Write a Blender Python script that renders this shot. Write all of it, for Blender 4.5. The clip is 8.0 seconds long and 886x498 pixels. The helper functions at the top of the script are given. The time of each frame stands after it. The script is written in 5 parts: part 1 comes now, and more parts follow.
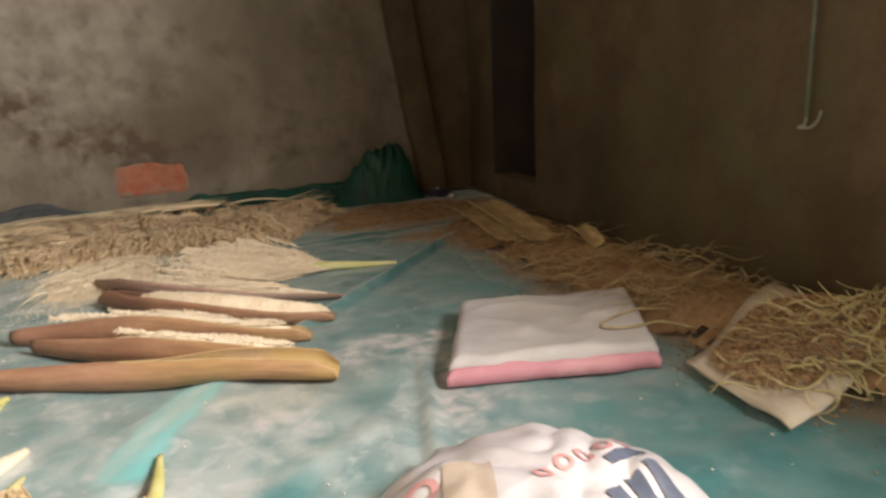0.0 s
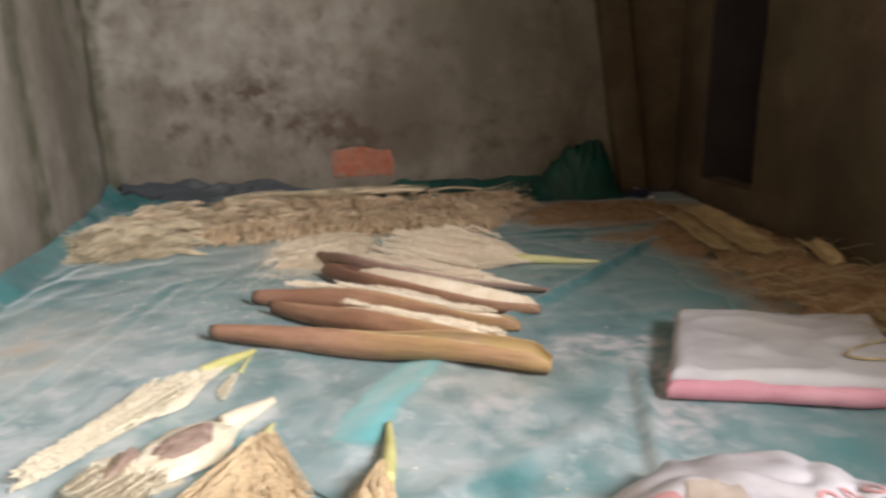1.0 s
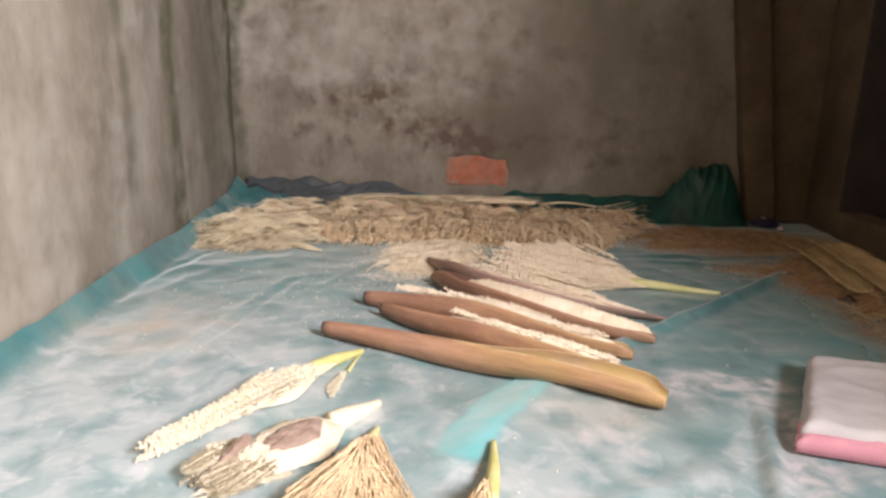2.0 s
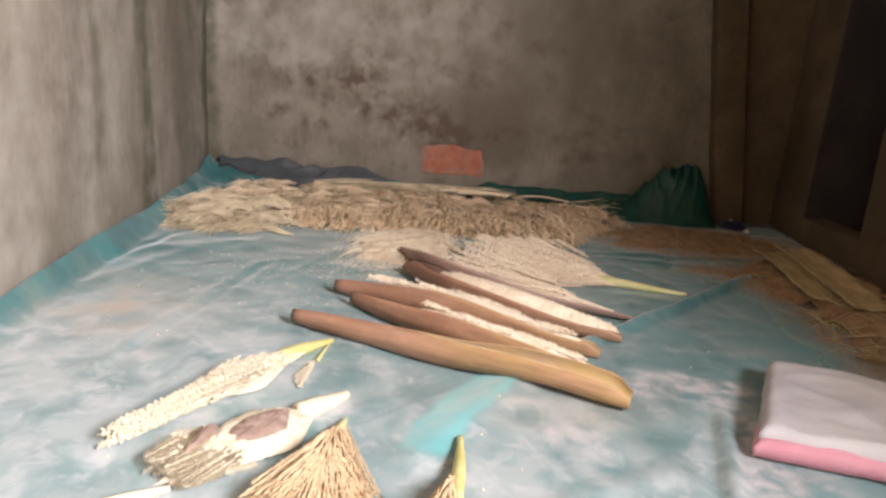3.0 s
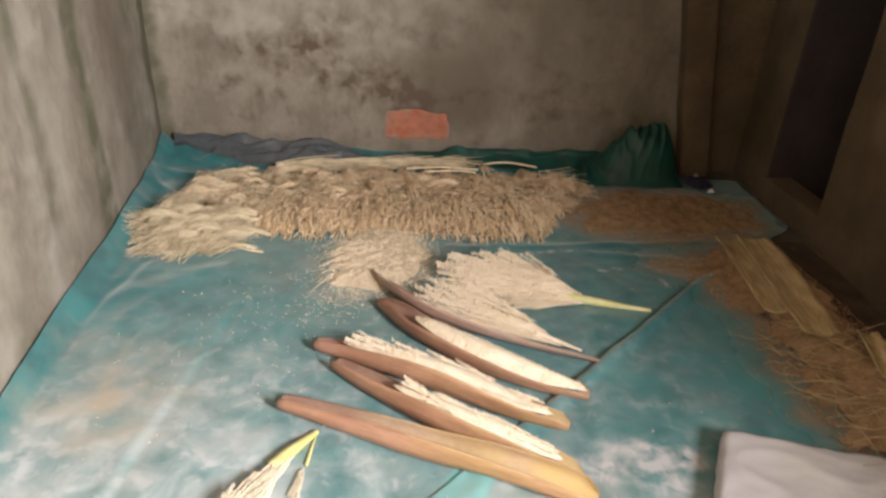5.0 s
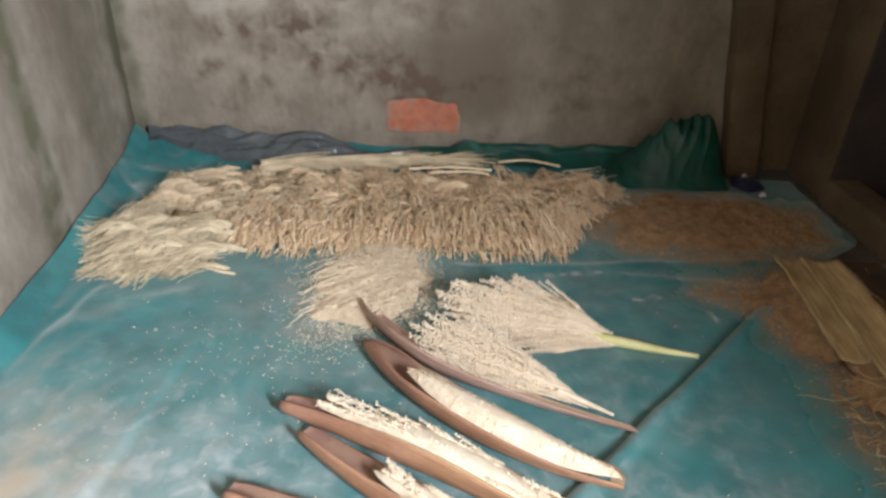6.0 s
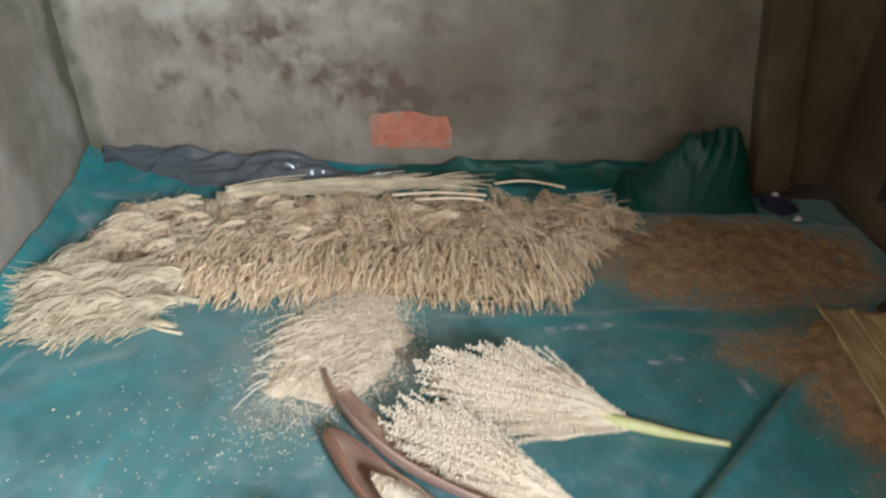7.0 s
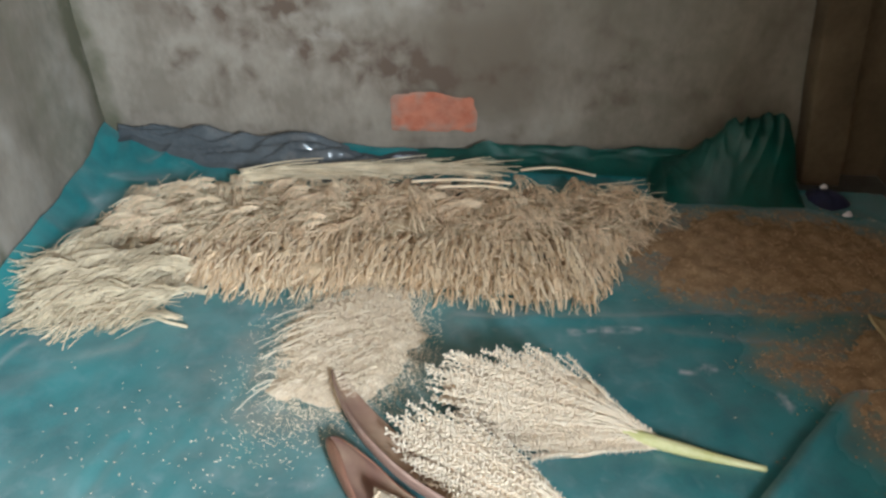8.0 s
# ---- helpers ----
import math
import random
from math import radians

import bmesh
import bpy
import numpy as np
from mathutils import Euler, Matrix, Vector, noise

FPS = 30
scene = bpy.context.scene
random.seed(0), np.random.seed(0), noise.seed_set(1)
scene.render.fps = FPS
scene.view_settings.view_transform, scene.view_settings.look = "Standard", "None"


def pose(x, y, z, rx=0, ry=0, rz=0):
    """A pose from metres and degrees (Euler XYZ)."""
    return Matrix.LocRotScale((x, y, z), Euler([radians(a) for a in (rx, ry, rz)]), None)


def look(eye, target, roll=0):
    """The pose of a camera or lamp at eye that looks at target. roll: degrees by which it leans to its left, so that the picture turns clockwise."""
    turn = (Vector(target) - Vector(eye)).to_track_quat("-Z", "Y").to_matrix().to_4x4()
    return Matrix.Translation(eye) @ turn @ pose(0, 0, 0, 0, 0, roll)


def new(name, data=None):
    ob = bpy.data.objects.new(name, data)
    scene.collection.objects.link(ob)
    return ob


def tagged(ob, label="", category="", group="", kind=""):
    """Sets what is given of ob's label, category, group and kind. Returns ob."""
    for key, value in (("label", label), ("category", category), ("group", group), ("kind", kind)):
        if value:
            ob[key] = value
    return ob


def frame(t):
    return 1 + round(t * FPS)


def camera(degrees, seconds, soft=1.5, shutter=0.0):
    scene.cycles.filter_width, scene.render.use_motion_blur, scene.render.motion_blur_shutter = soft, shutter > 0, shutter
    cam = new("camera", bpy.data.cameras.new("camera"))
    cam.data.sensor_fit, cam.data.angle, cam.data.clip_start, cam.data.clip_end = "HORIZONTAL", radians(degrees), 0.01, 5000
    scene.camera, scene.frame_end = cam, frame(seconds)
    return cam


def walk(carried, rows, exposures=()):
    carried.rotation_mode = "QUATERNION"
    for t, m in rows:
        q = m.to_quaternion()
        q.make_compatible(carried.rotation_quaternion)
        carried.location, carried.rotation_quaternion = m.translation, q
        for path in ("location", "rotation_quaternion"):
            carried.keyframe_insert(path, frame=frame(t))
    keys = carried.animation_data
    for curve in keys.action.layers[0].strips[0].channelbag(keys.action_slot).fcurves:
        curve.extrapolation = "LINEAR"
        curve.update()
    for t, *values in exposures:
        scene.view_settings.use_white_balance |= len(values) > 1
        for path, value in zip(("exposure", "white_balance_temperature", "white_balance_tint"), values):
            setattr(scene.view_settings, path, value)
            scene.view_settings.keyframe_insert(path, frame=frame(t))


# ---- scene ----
cam = camera(67.5, 8.0, soft=2.7, shutter=0.5)
PATH = [
    (0, (-0.092, 0.048, 0.441), (0.614, 1.852, -0.056), -2.7),
    (0.5, (-0.122, 0.059, 0.442), (0.425, 1.921, -0.043), -0.2),
    (1, (-0.17, 0.068, 0.444), (0.046, 1.993, -0.053), -1.3),
    (1.5, (-0.195, 0.082, 0.443), (-0.23, 2.024, -0.036), 0.4),
    (1.7, (-0.193, 0.085, 0.446), (-0.279, 2.028, -0.02), 1.4),
    (2.8, (-0.203, 0.08, 0.451), (-0.217, 2.016, -0.052), 3.5),
    (3, (-0.201, 0.087, 0.461), (-0.194, 2.021, -0.05), 4.5),
    (3.5, (-0.193, 0.103, 0.589), (-0.253, 1.957, -0.161), 2.5),
    (4, (-0.214, 0.103, 0.789), (-0.155, 1.901, -0.083), 2.3),
    (4.5, (-0.239, 0.112, 0.855), (-0.153, 1.899, -0.041), 1.6),
    (4.7, (-0.236, 0.145, 0.854), (-0.11, 1.926, -0.048), 2.5),
    (5.8, (-0.182, 0.455, 0.814), (-0.099, 2.228, -0.108), 3.4),
    (6, (-0.173, 0.52, 0.813), (-0.114, 2.265, -0.163), 2.2),
    (6.5, (-0.161, 0.648, 0.81), (-0.028, 2.349, -0.233), 0.0),
    (7, (-0.106, 0.787, 0.821), (-0.086, 2.507, -0.2), 1.0),
    (7.5, (-0.077, 0.855, 0.811), (-0.101, 2.541, -0.266), 1.0),
    (8, (-0.083, 0.877, 0.813), (-0.153, 2.553, -0.275), 0.6),
]
EXPOSURES = [(0, -0.65, 7100, 10), (0.5, -0.85, 6750, 11), (1, -0.72, 6300, 11), (1.5, -0.4, 6500, 14), (3, -0.42, 6500, 18), (3.5, -0.67, 6600, 16), (4, -0.3, 6600, 15), (4.5, -0.2, 6800, 14), (6, -0.05, 5900, 8), (6.5, 0.1, 5700, 6), (7.5, 0.02, 5400, 1), (8, 0.05, 5400, 1)]
walk(cam, [(t, look(eye, target, roll)) for t, eye, target, roll in PATH], exposures=EXPOSURES)

# ---- light ----
world = bpy.data.worlds.new("world")
scene.world = world
world.use_nodes = True
wn = world.node_tree.nodes
sky = wn.new("ShaderNodeTexSky")
sky.sky_type, sky.sun_disc = "NISHITA", False
sky.sun_elevation, sky.sun_rotation = radians(50), radians(200)
world.node_tree.links.new(sky.outputs[0], wn["Background"].inputs[0])
wn["Background"].inputs[1].default_value = 0.1

# daylight that falls in through the open window in the near right wall
WIN_Y0, WIN_Y1, SILL, HEAD = -0.86, -0.16, 0.88, 1.58
lamp = bpy.data.lights.new("window_daylight", "AREA")
lamp.shape, lamp.size, lamp.size_y, lamp.energy, lamp.color = "RECTANGLE", 0.62, 0.64, 298.0, (1.0, 0.985, 0.96)
window_light = new("window_daylight", lamp)
window_light.matrix_world = look((0.92, -0.51, 1.23), (-0.08, -0.435, 1.23))


# ---- materials ----
def mat(name, a, b, scale=20.0, rough=0.8, bump=0.2, c=None, island=0.0, fine=150.0, stretch=(1, 1, 1), spread=(0.35, 0.65), metal=0.0, bump_dist=0.004, crease=0.0):
    """A two-scale procedural surface between the colours a and b, with c in broad stains."""
    m = bpy.data.materials.new(name)
    m.use_nodes = True
    n, l = m.node_tree.nodes, m.node_tree.links
    bsdf = n["Principled BSDF"]
    tc, mp = n.new("ShaderNodeTexCoord"), n.new("ShaderNodeMapping")
    l.new(tc.outputs["Object"], mp.inputs[0])
    mp.inputs["Scale"].default_value = stretch
    n1, n2 = n.new("ShaderNodeTexNoise"), n.new("ShaderNodeTexNoise")
    for nn, s in ((n1, scale), (n2, fine)):
        nn.inputs["Scale"].default_value, nn.inputs["Detail"].default_value = s, 6.0
        l.new(mp.outputs[0], nn.inputs["Vector"])
    ramp = n.new("ShaderNodeMapRange")
    ramp.inputs[1].default_value, ramp.inputs[2].default_value = spread
    add = n.new("ShaderNodeMath")
    add.operation = "MULTIPLY_ADD"
    add.inputs[1].default_value = 0.35
    l.new(n2.outputs[0], add.inputs[0]), l.new(n1.outputs[0], add.inputs[2])
    sub = n.new("ShaderNodeMath")
    sub.operation = "SUBTRACT"
    sub.inputs[1].default_value = 0.175
    l.new(add.outputs[0], sub.inputs[0])
    l.new(sub.outputs[0], ramp.inputs[0])
    mix = n.new("ShaderNodeMix")
    mix.data_type = "RGBA"
    mix.inputs[6].default_value, mix.inputs[7].default_value = (*a, 1), (*b, 1)
    l.new(ramp.outputs[0], mix.inputs[0])
    out = mix.outputs[2]
    if c:
        n3, r3, mix3 = n.new("ShaderNodeTexNoise"), n.new("ShaderNodeMapRange"), n.new("ShaderNodeMix")
        n3.inputs["Scale"].default_value, n3.inputs["Detail"].default_value = scale * 0.27, 4.0
        l.new(mp.outputs[0], n3.inputs["Vector"])
        r3.inputs[1].default_value, r3.inputs[2].default_value = 0.5, 0.68
        l.new(n3.outputs[0], r3.inputs[0])
        mix3.data_type = "RGBA"
        l.new(r3.outputs[0], mix3.inputs[0]), l.new(out, mix3.inputs[6])
        mix3.inputs[7].default_value = (*c, 1)
        out = mix3.outputs[2]
    if island:
        geo, hsv, mr = n.new("ShaderNodeNewGeometry"), n.new("ShaderNodeHueSaturation"), n.new("ShaderNodeMapRange")
        mr.inputs[3].default_value, mr.inputs[4].default_value = 1 - island, 1 + island
        l.new(geo.outputs["Random Per Island"], mr.inputs[0])
        l.new(mr.outputs[0], hsv.inputs["Value"]), l.new(out, hsv.inputs["Color"])
        out = hsv.outputs[0]
    l.new(out, bsdf.inputs["Base Color"])
    bsdf.inputs["Roughness"].default_value, bsdf.inputs["Metallic"].default_value = rough, metal
    bp = n.new("ShaderNodeBump")
    bp.inputs["Strength"].default_value, bp.inputs["Distance"].default_value = bump, bump_dist
    l.new(add.outputs[0], bp.inputs["Height"]), l.new(bp.outputs[0], bsdf.inputs["Normal"])
    if crease:
        n4, bp4 = n.new("ShaderNodeTexNoise"), n.new("ShaderNodeBump")
        n4.noise_type = "RIDGED_MULTIFRACTAL"
        n4.inputs["Scale"].default_value, n4.inputs["Detail"].default_value, n4.inputs["Distortion"].default_value = crease, 3.0, 0.6
        l.new(mp.outputs[0], n4.inputs["Vector"])
        bp4.inputs["Strength"].default_value, bp4.inputs["Distance"].default_value = 0.32, 0.006
        l.new(n4.outputs[0], bp4.inputs["Height"]), l.new(bp.outputs[0], bp4.inputs["Normal"]), l.new(bp4.outputs[0], bsdf.inputs["Normal"])
    return m


def layer(m, attribute, colour, rough=None, scale=14.0, low=0.25, high=1.5, swirl=0.0):
    """Lays a second coat over a material where a mesh attribute of the surface says that it lies."""
    n, l = m.node_tree.nodes, m.node_tree.links
    bsdf = n["Principled BSDF"]
    src = bsdf.inputs["Base Color"].links[0].from_socket
    at, mix, nz, mul, mr = n.new("ShaderNodeAttribute"), n.new("ShaderNodeMix"), n.new("ShaderNodeTexNoise"), n.new("ShaderNodeMath"), n.new("ShaderNodeMapRange")
    at.attribute_name = attribute
    nz.inputs["Scale"].default_value, nz.inputs["Detail"].default_value, nz.inputs["Distortion"].default_value = scale, 8.0, swirl
    tc = n.new("ShaderNodeTexCoord")
    l.new(tc.outputs["Object"], nz.inputs["Vector"])
    mr.inputs[1].default_value, mr.inputs[2].default_value, mr.inputs[3].default_value, mr.inputs[4].default_value = 0.3, 0.7, low, high
    l.new(nz.outputs[0], mr.inputs[0])
    mul.operation, mul.use_clamp = "MULTIPLY", True
    l.new(at.outputs["Fac"], mul.inputs[0]), l.new(mr.outputs[0], mul.inputs[1])
    mix.data_type = "RGBA"
    l.new(mul.outputs[0], mix.inputs[0]), l.new(src, mix.inputs[6])
    mix.inputs[7].default_value = (*colour, 1)
    l.new(mix.outputs[2], bsdf.inputs["Base Color"])
    if rough is not None:
        rm = n.new("ShaderNodeMix")
        rm.inputs[2].default_value, rm.inputs[3].default_value = bsdf.inputs["Roughness"].default_value, rough
        l.new(mul.outputs[0], rm.inputs[0]), l.new(rm.outputs[0], bsdf.inputs["Roughness"])
    return m


def streaks(m, colour, strength=0.55, fine=70.0):
    """Fibre lines along a grown thing, from its own lengthwise coordinates."""
    n, l = m.node_tree.nodes, m.node_tree.links
    bsdf = n["Principled BSDF"]
    at, mp, nz, mr, mix, bp = n.new("ShaderNodeAttribute"), n.new("ShaderNodeMapping"), n.new("ShaderNodeTexNoise"), n.new("ShaderNodeMapRange"), n.new("ShaderNodeMix"), n.new("ShaderNodeBump")
    at.attribute_name = "grain"
    mp.inputs["Scale"].default_value = (5.0, fine, 1.0)
    l.new(at.outputs["Vector"], mp.inputs[0]), l.new(mp.outputs[0], nz.inputs["Vector"])
    nz.inputs["Scale"].default_value, nz.inputs["Detail"].default_value = 3.0, 6.0
    mr.inputs[1].default_value, mr.inputs[2].default_value, mr.inputs[4].default_value = 0.42, 0.68, strength
    l.new(nz.outputs[0], mr.inputs[0]), l.new(mr.outputs[0], mix.inputs[0])
    mix.data_type = "RGBA"
    l.new(bsdf.inputs["Base Color"].links[0].from_socket, mix.inputs[6])
    mix.inputs[7].default_value = (*colour, 1)
    l.new(mix.outputs[2], bsdf.inputs["Base Color"])
    bp.inputs["Strength"].default_value, bp.inputs["Distance"].default_value = 0.4, 0.002
    l.new(nz.outputs[0], bp.inputs["Height"]), l.new(bsdf.inputs["Normal"].links[0].from_socket, bp.inputs["Normal"]), l.new(bp.outputs[0], bsdf.inputs["Normal"])
    return m


PLASTER = mat("plaster", (0.20, 0.168, 0.132), (0.30, 0.26, 0.212), 7, 0.92, 0.5, c=(0.16, 0.13, 0.097), fine=60, stretch=(1, 1, 0.6))
layer(PLASTER, "white", (0.40, 0.362, 0.312), None, 13, 0.0, 1.4, 0.25), layer(PLASTER, "grime", (0.12, 0.085, 0.062), None, 20, -0.2, 1.5, 0.3), layer(PLASTER, "damp_shade", (0.115, 0.108, 0.068))
# mud brown taken darker to put the right side's shade into the colour
SHADED_MUD = mat("shaded_mud_plaster", (0.085, 0.058, 0.032), (0.135, 0.096, 0.057), 7, 0.93, 0.5, c=(0.065, 0.046, 0.023), fine=60)
layer(SHADED_MUD, "grime", (0.06, 0.042, 0.025)), layer(SHADED_MUD, "damp_shade", (0.10, 0.09, 0.045))
# near-black so that the passage's darkness sits in the wall colour
PASSAGE_SHADE = mat("passage_shade", (0.03, 0.022, 0.022), (0.05, 0.037, 0.035), 7, 0.95, 0.4, fine=60)
BRICK = mat("brick", (0.40, 0.125, 0.07), (0.50, 0.19, 0.115), 30, 0.9, 0.6, fine=200)
layer(BRICK, "white", (0.33, 0.235, 0.185), None, 24, -0.3, 1.0, 0.3)
CONCRETE = mat("concrete", (0.22, 0.20, 0.17), (0.34, 0.31, 0.27), 9, 0.9, 0.4)
# soil colour kept very dark to hold the shade beside the wall
SHADED_DIRT = mat("shaded_dirt", (0.045, 0.031, 0.020), (0.085, 0.060, 0.040), 18, 0.95, 0.6, fine=160)
EARTH = mat("earth", (0.20, 0.15, 0.10), (0.30, 0.24, 0.17), 5, 0.95, 0.5)
TARP = mat("tarp", (0.012, 0.115, 0.125), (0.022, 0.17, 0.18), 16, 0.27, 0.3, fine=260, c=(0.03, 0.20, 0.21), crease=5.0)
layer(TARP, "bright", (0.15, 0.47, 0.49), None, 9, 0.7, 1.2), layer(TARP, "dust_shade", (0.34, 0.40, 0.41), 0.42, 13, 0.3, 1.3, 0.5), layer(TARP, "dust_shade", (0.47, 0.49, 0.51), None, 26, -1.0, 0.85, 0.5), layer(TARP, "smear", (0.50, 0.49, 0.51), None, 30, -0.3, 1.4, 0.5), layer(TARP, "pollen", (0.39, 0.33, 0.255), 0.95), layer(TARP, "chaff", (0.24, 0.158, 0.088), 0.95, 50, 0.3, 1.3)
TARP.node_tree.nodes["Principled BSDF"].inputs["Sheen Weight"].default_value = 0.50
TARP.node_tree.nodes["Principled BSDF"].inputs["Sheen Roughness"].default_value = 0.45
GREY_PLASTIC = mat("grey_plastic", (0.06, 0.068, 0.076), (0.10, 0.11, 0.12), 8, 0.16, 0.1)
GREEN_PLASTIC = mat("green_plastic", (0.003, 0.040, 0.032), (0.006, 0.074, 0.058), 14, 0.46, 0.15, crease=6.0)
BLUE_PLASTIC = mat("blue_plastic", (0.018, 0.02, 0.05), (0.035, 0.038, 0.085), 20, 0.3, 0.15)
WHITE_PLASTIC = mat("white_plastic", (0.53, 0.49, 0.52), (0.64, 0.60, 0.625), 10, 0.38, 0.1, crease=9.0)
RED_PRINT = mat("red_print", (0.56, 0.26, 0.27), (0.64, 0.36, 0.36), 30, 0.45, 0.1)
NAVY_PRINT = mat("navy_print", (0.09, 0.105, 0.155), (0.14, 0.155, 0.21), 30, 0.45, 0.1)
TAN_PRINT = mat("tan_print", (0.42, 0.33, 0.27), (0.52, 0.43, 0.37), 20, 0.45, 0.1)
CLOTH = mat("white_cloth", (0.44, 0.415, 0.43), (0.54, 0.515, 0.52), 9, 0.9, 0.35, fine=400, c=(0.48, 0.45, 0.42), crease=4.0)
PINK_CLOTH = mat("pink_cloth", (0.54, 0.235, 0.285), (0.64, 0.33, 0.375), 14, 0.9, 0.35, fine=400)
HUSK = mat("husk", (0.33, 0.170, 0.102), (0.46, 0.262, 0.165), 9, 0.6, 0.55, stretch=(0.5, 1.4, 1.4), fine=90, c=(0.35, 0.185, 0.13))
layer(HUSK, "yellowed", (0.43, 0.28, 0.085)), layer(HUSK, "wine", (0.29, 0.135, 0.105)), layer(HUSK, "tip", (0.075, 0.055, 0.045), None, 40, 0.6, 1.4)

streaks(HUSK, (0.22, 0.115, 0.070))
LINING = mat("lining", (0.36, 0.24, 0.155), (0.52, 0.37, 0.25), 12, 0.6, 0.25, stretch=(0.3, 1, 1))
layer(LINING, "wine", (0.27, 0.155, 0.12)), layer(LINING, "yellowed", (0.58, 0.41, 0.14))
RIM = mat("rim", (0.44, 0.29, 0.15), (0.56, 0.39, 0.21), 18, 0.7, 0.3)
FLOWER = mat("flower", (0.77, 0.64, 0.485), (0.88, 0.77, 0.62), 40, 0.85, 0.25)
FLOWER_CORE = mat("flower_core", (0.60, 0.47, 0.335), (0.75, 0.62, 0.46), 70, 0.9, 0.5)
PALE_FLOWER = mat("pale_flower", (0.62, 0.535, 0.395), (0.72, 0.645, 0.515), 40, 0.85, 0.25)
TAN_FLOWER = mat("tan_flower", (0.58, 0.42, 0.25), (0.72, 0.56, 0.37), 40, 0.85, 0.25)
STEM = mat("stem", (0.56, 0.54, 0.22), (0.70, 0.66, 0.36), 25, 0.5, 0.2)
YELLOW_STEM = mat("yellow_stem", (0.50, 0.465, 0.17), (0.62, 0.575, 0.27), 25, 0.5, 0.2)
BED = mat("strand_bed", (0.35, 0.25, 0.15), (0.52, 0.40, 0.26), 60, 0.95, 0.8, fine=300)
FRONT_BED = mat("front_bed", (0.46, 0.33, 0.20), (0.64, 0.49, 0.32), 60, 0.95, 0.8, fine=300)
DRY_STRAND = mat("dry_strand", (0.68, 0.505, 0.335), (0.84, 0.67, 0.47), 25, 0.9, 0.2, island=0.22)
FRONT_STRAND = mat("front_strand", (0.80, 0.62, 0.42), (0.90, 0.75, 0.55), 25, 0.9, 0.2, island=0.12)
PALE_STRAND = mat("pale_strand", (0.54, 0.435, 0.29), (0.69, 0.58, 0.41), 25, 0.9, 0.2, island=0.25)
GRAIN = mat("grain", (0.72, 0.595, 0.44), (0.83, 0.72, 0.56), 60, 0.95, 0.3, island=0.15)
GRAIN_BED = mat("grain_bed", (0.64, 0.515, 0.375), (0.75, 0.625, 0.475), 45, 0.95, 0.7, fine=350)
MAUVE_BED = mat("mauve_bed", (0.24, 0.16, 0.125), (0.33, 0.24, 0.20), 45, 0.95, 0.7, fine=350)
CHAFF_BED = mat("chaff_bed", (0.25, 0.155, 0.080), (0.38, 0.25, 0.14), 35, 0.95, 0.8, fine=300)
CHAFF = mat("chaff", (0.29, 0.182, 0.095), (0.45, 0.30, 0.17), 35, 0.95, 0.3, island=0.25)
DARK_CHAFF = mat("dark_chaff", (0.215, 0.122, 0.064), (0.34, 0.205, 0.112), 35, 0.95, 0.3, island=0.3)
STRAW = mat("straw", (0.28, 0.21, 0.105), (0.46, 0.37, 0.21), 25, 0.8, 0.2, island=0.3)
SHEATH = mat("sheath", (0.43, 0.325, 0.165), (0.58, 0.455, 0.25), 12, 0.75, 0.4, stretch=(4, 1, 1), fine=80)
CARD = mat("card", (0.50, 0.43, 0.34), (0.60, 0.53, 0.44), 12, 0.9, 0.2)
GREEN_STRAW = mat("green_straw", (0.46, 0.40, 0.20), (0.60, 0.53, 0.30), 25, 0.8, 0.2, island=0.25)
MAUVE_HUSK = mat("mauve_husk", (0.33, 0.205, 0.16), (0.47, 0.325, 0.27), 9, 0.6, 0.35, stretch=(0.35, 1, 1), fine=90)
streaks(MAUVE_HUSK, (0.25, 0.150, 0.125)), streaks(SHEATH, (0.24, 0.165, 0.080), 0.6, 40.0)
HOOK = mat("hook", (0.34, 0.32, 0.27), (0.42, 0.40, 0.34), 20, 0.5, 0.1)
CABLE = mat("cable", (0.10, 0.12, 0.09), (0.15, 0.17, 0.13), 20, 0.5, 0.1)
WOOD = mat("wood", (0.16, 0.10, 0.06), (0.24, 0.16, 0.10), 12, 0.8, 0.3, stretch=(6, 6, 0.6))


# ---- small helpers ----
def fbm(x, y, z=0.0, o=3):
    return noise.fractal(Vector((x, y, z)), 1.0, 2.0, o)


def smooth(a, b, v):
    t = min(1.0, max(0.0, (v - a) / (b - a)))
    return t * t * (3 - 2 * t)


def seg_dist(x, y, a, b):
    dx, dy = b[0] - a[0], b[1] - a[1]
    t = min(1.0, max(0.0, ((x - a[0]) * dx + (y - a[1]) * dy) / (dx * dx + dy * dy)))
    return math.hypot(x - a[0] - t * dx, y - a[1] - t * dy)


def mesh_of(name, verts, faces, material, shade=True):
    me = bpy.data.meshes.new(name)
    me.from_pydata([tuple(v) for v in verts], [], faces)
    me.materials.append(material)
    if shade:
        me.shade_smooth()
    me.update()
    return me


def link(name, me, parent=None, label="", at=None):
    ob = new(name, me)
    if at is not None:
        ob.matrix_world = at
    if parent is not None:
        ob.parent = parent
    if label:
        tagged(ob, label)
    return ob


def part(name, bm, material, parent=None, label="", shade=True):
    me = bpy.data.meshes.new(name)
    bmesh.ops.recalc_face_normals(bm, faces=bm.faces)
    bm.to_mesh(me)
    bm.free()
    me.materials.append(material)
    if shade:
        me.shade_smooth()
    return link(name, me, parent, label)


def thing(name, label, category, group=""):
    return tagged(new(name), label, category, group)


def attribute(ob, name, values):
    ob.data.attributes.new(name, "FLOAT", "POINT").data.foreach_set("value", np.array(values, np.float32))


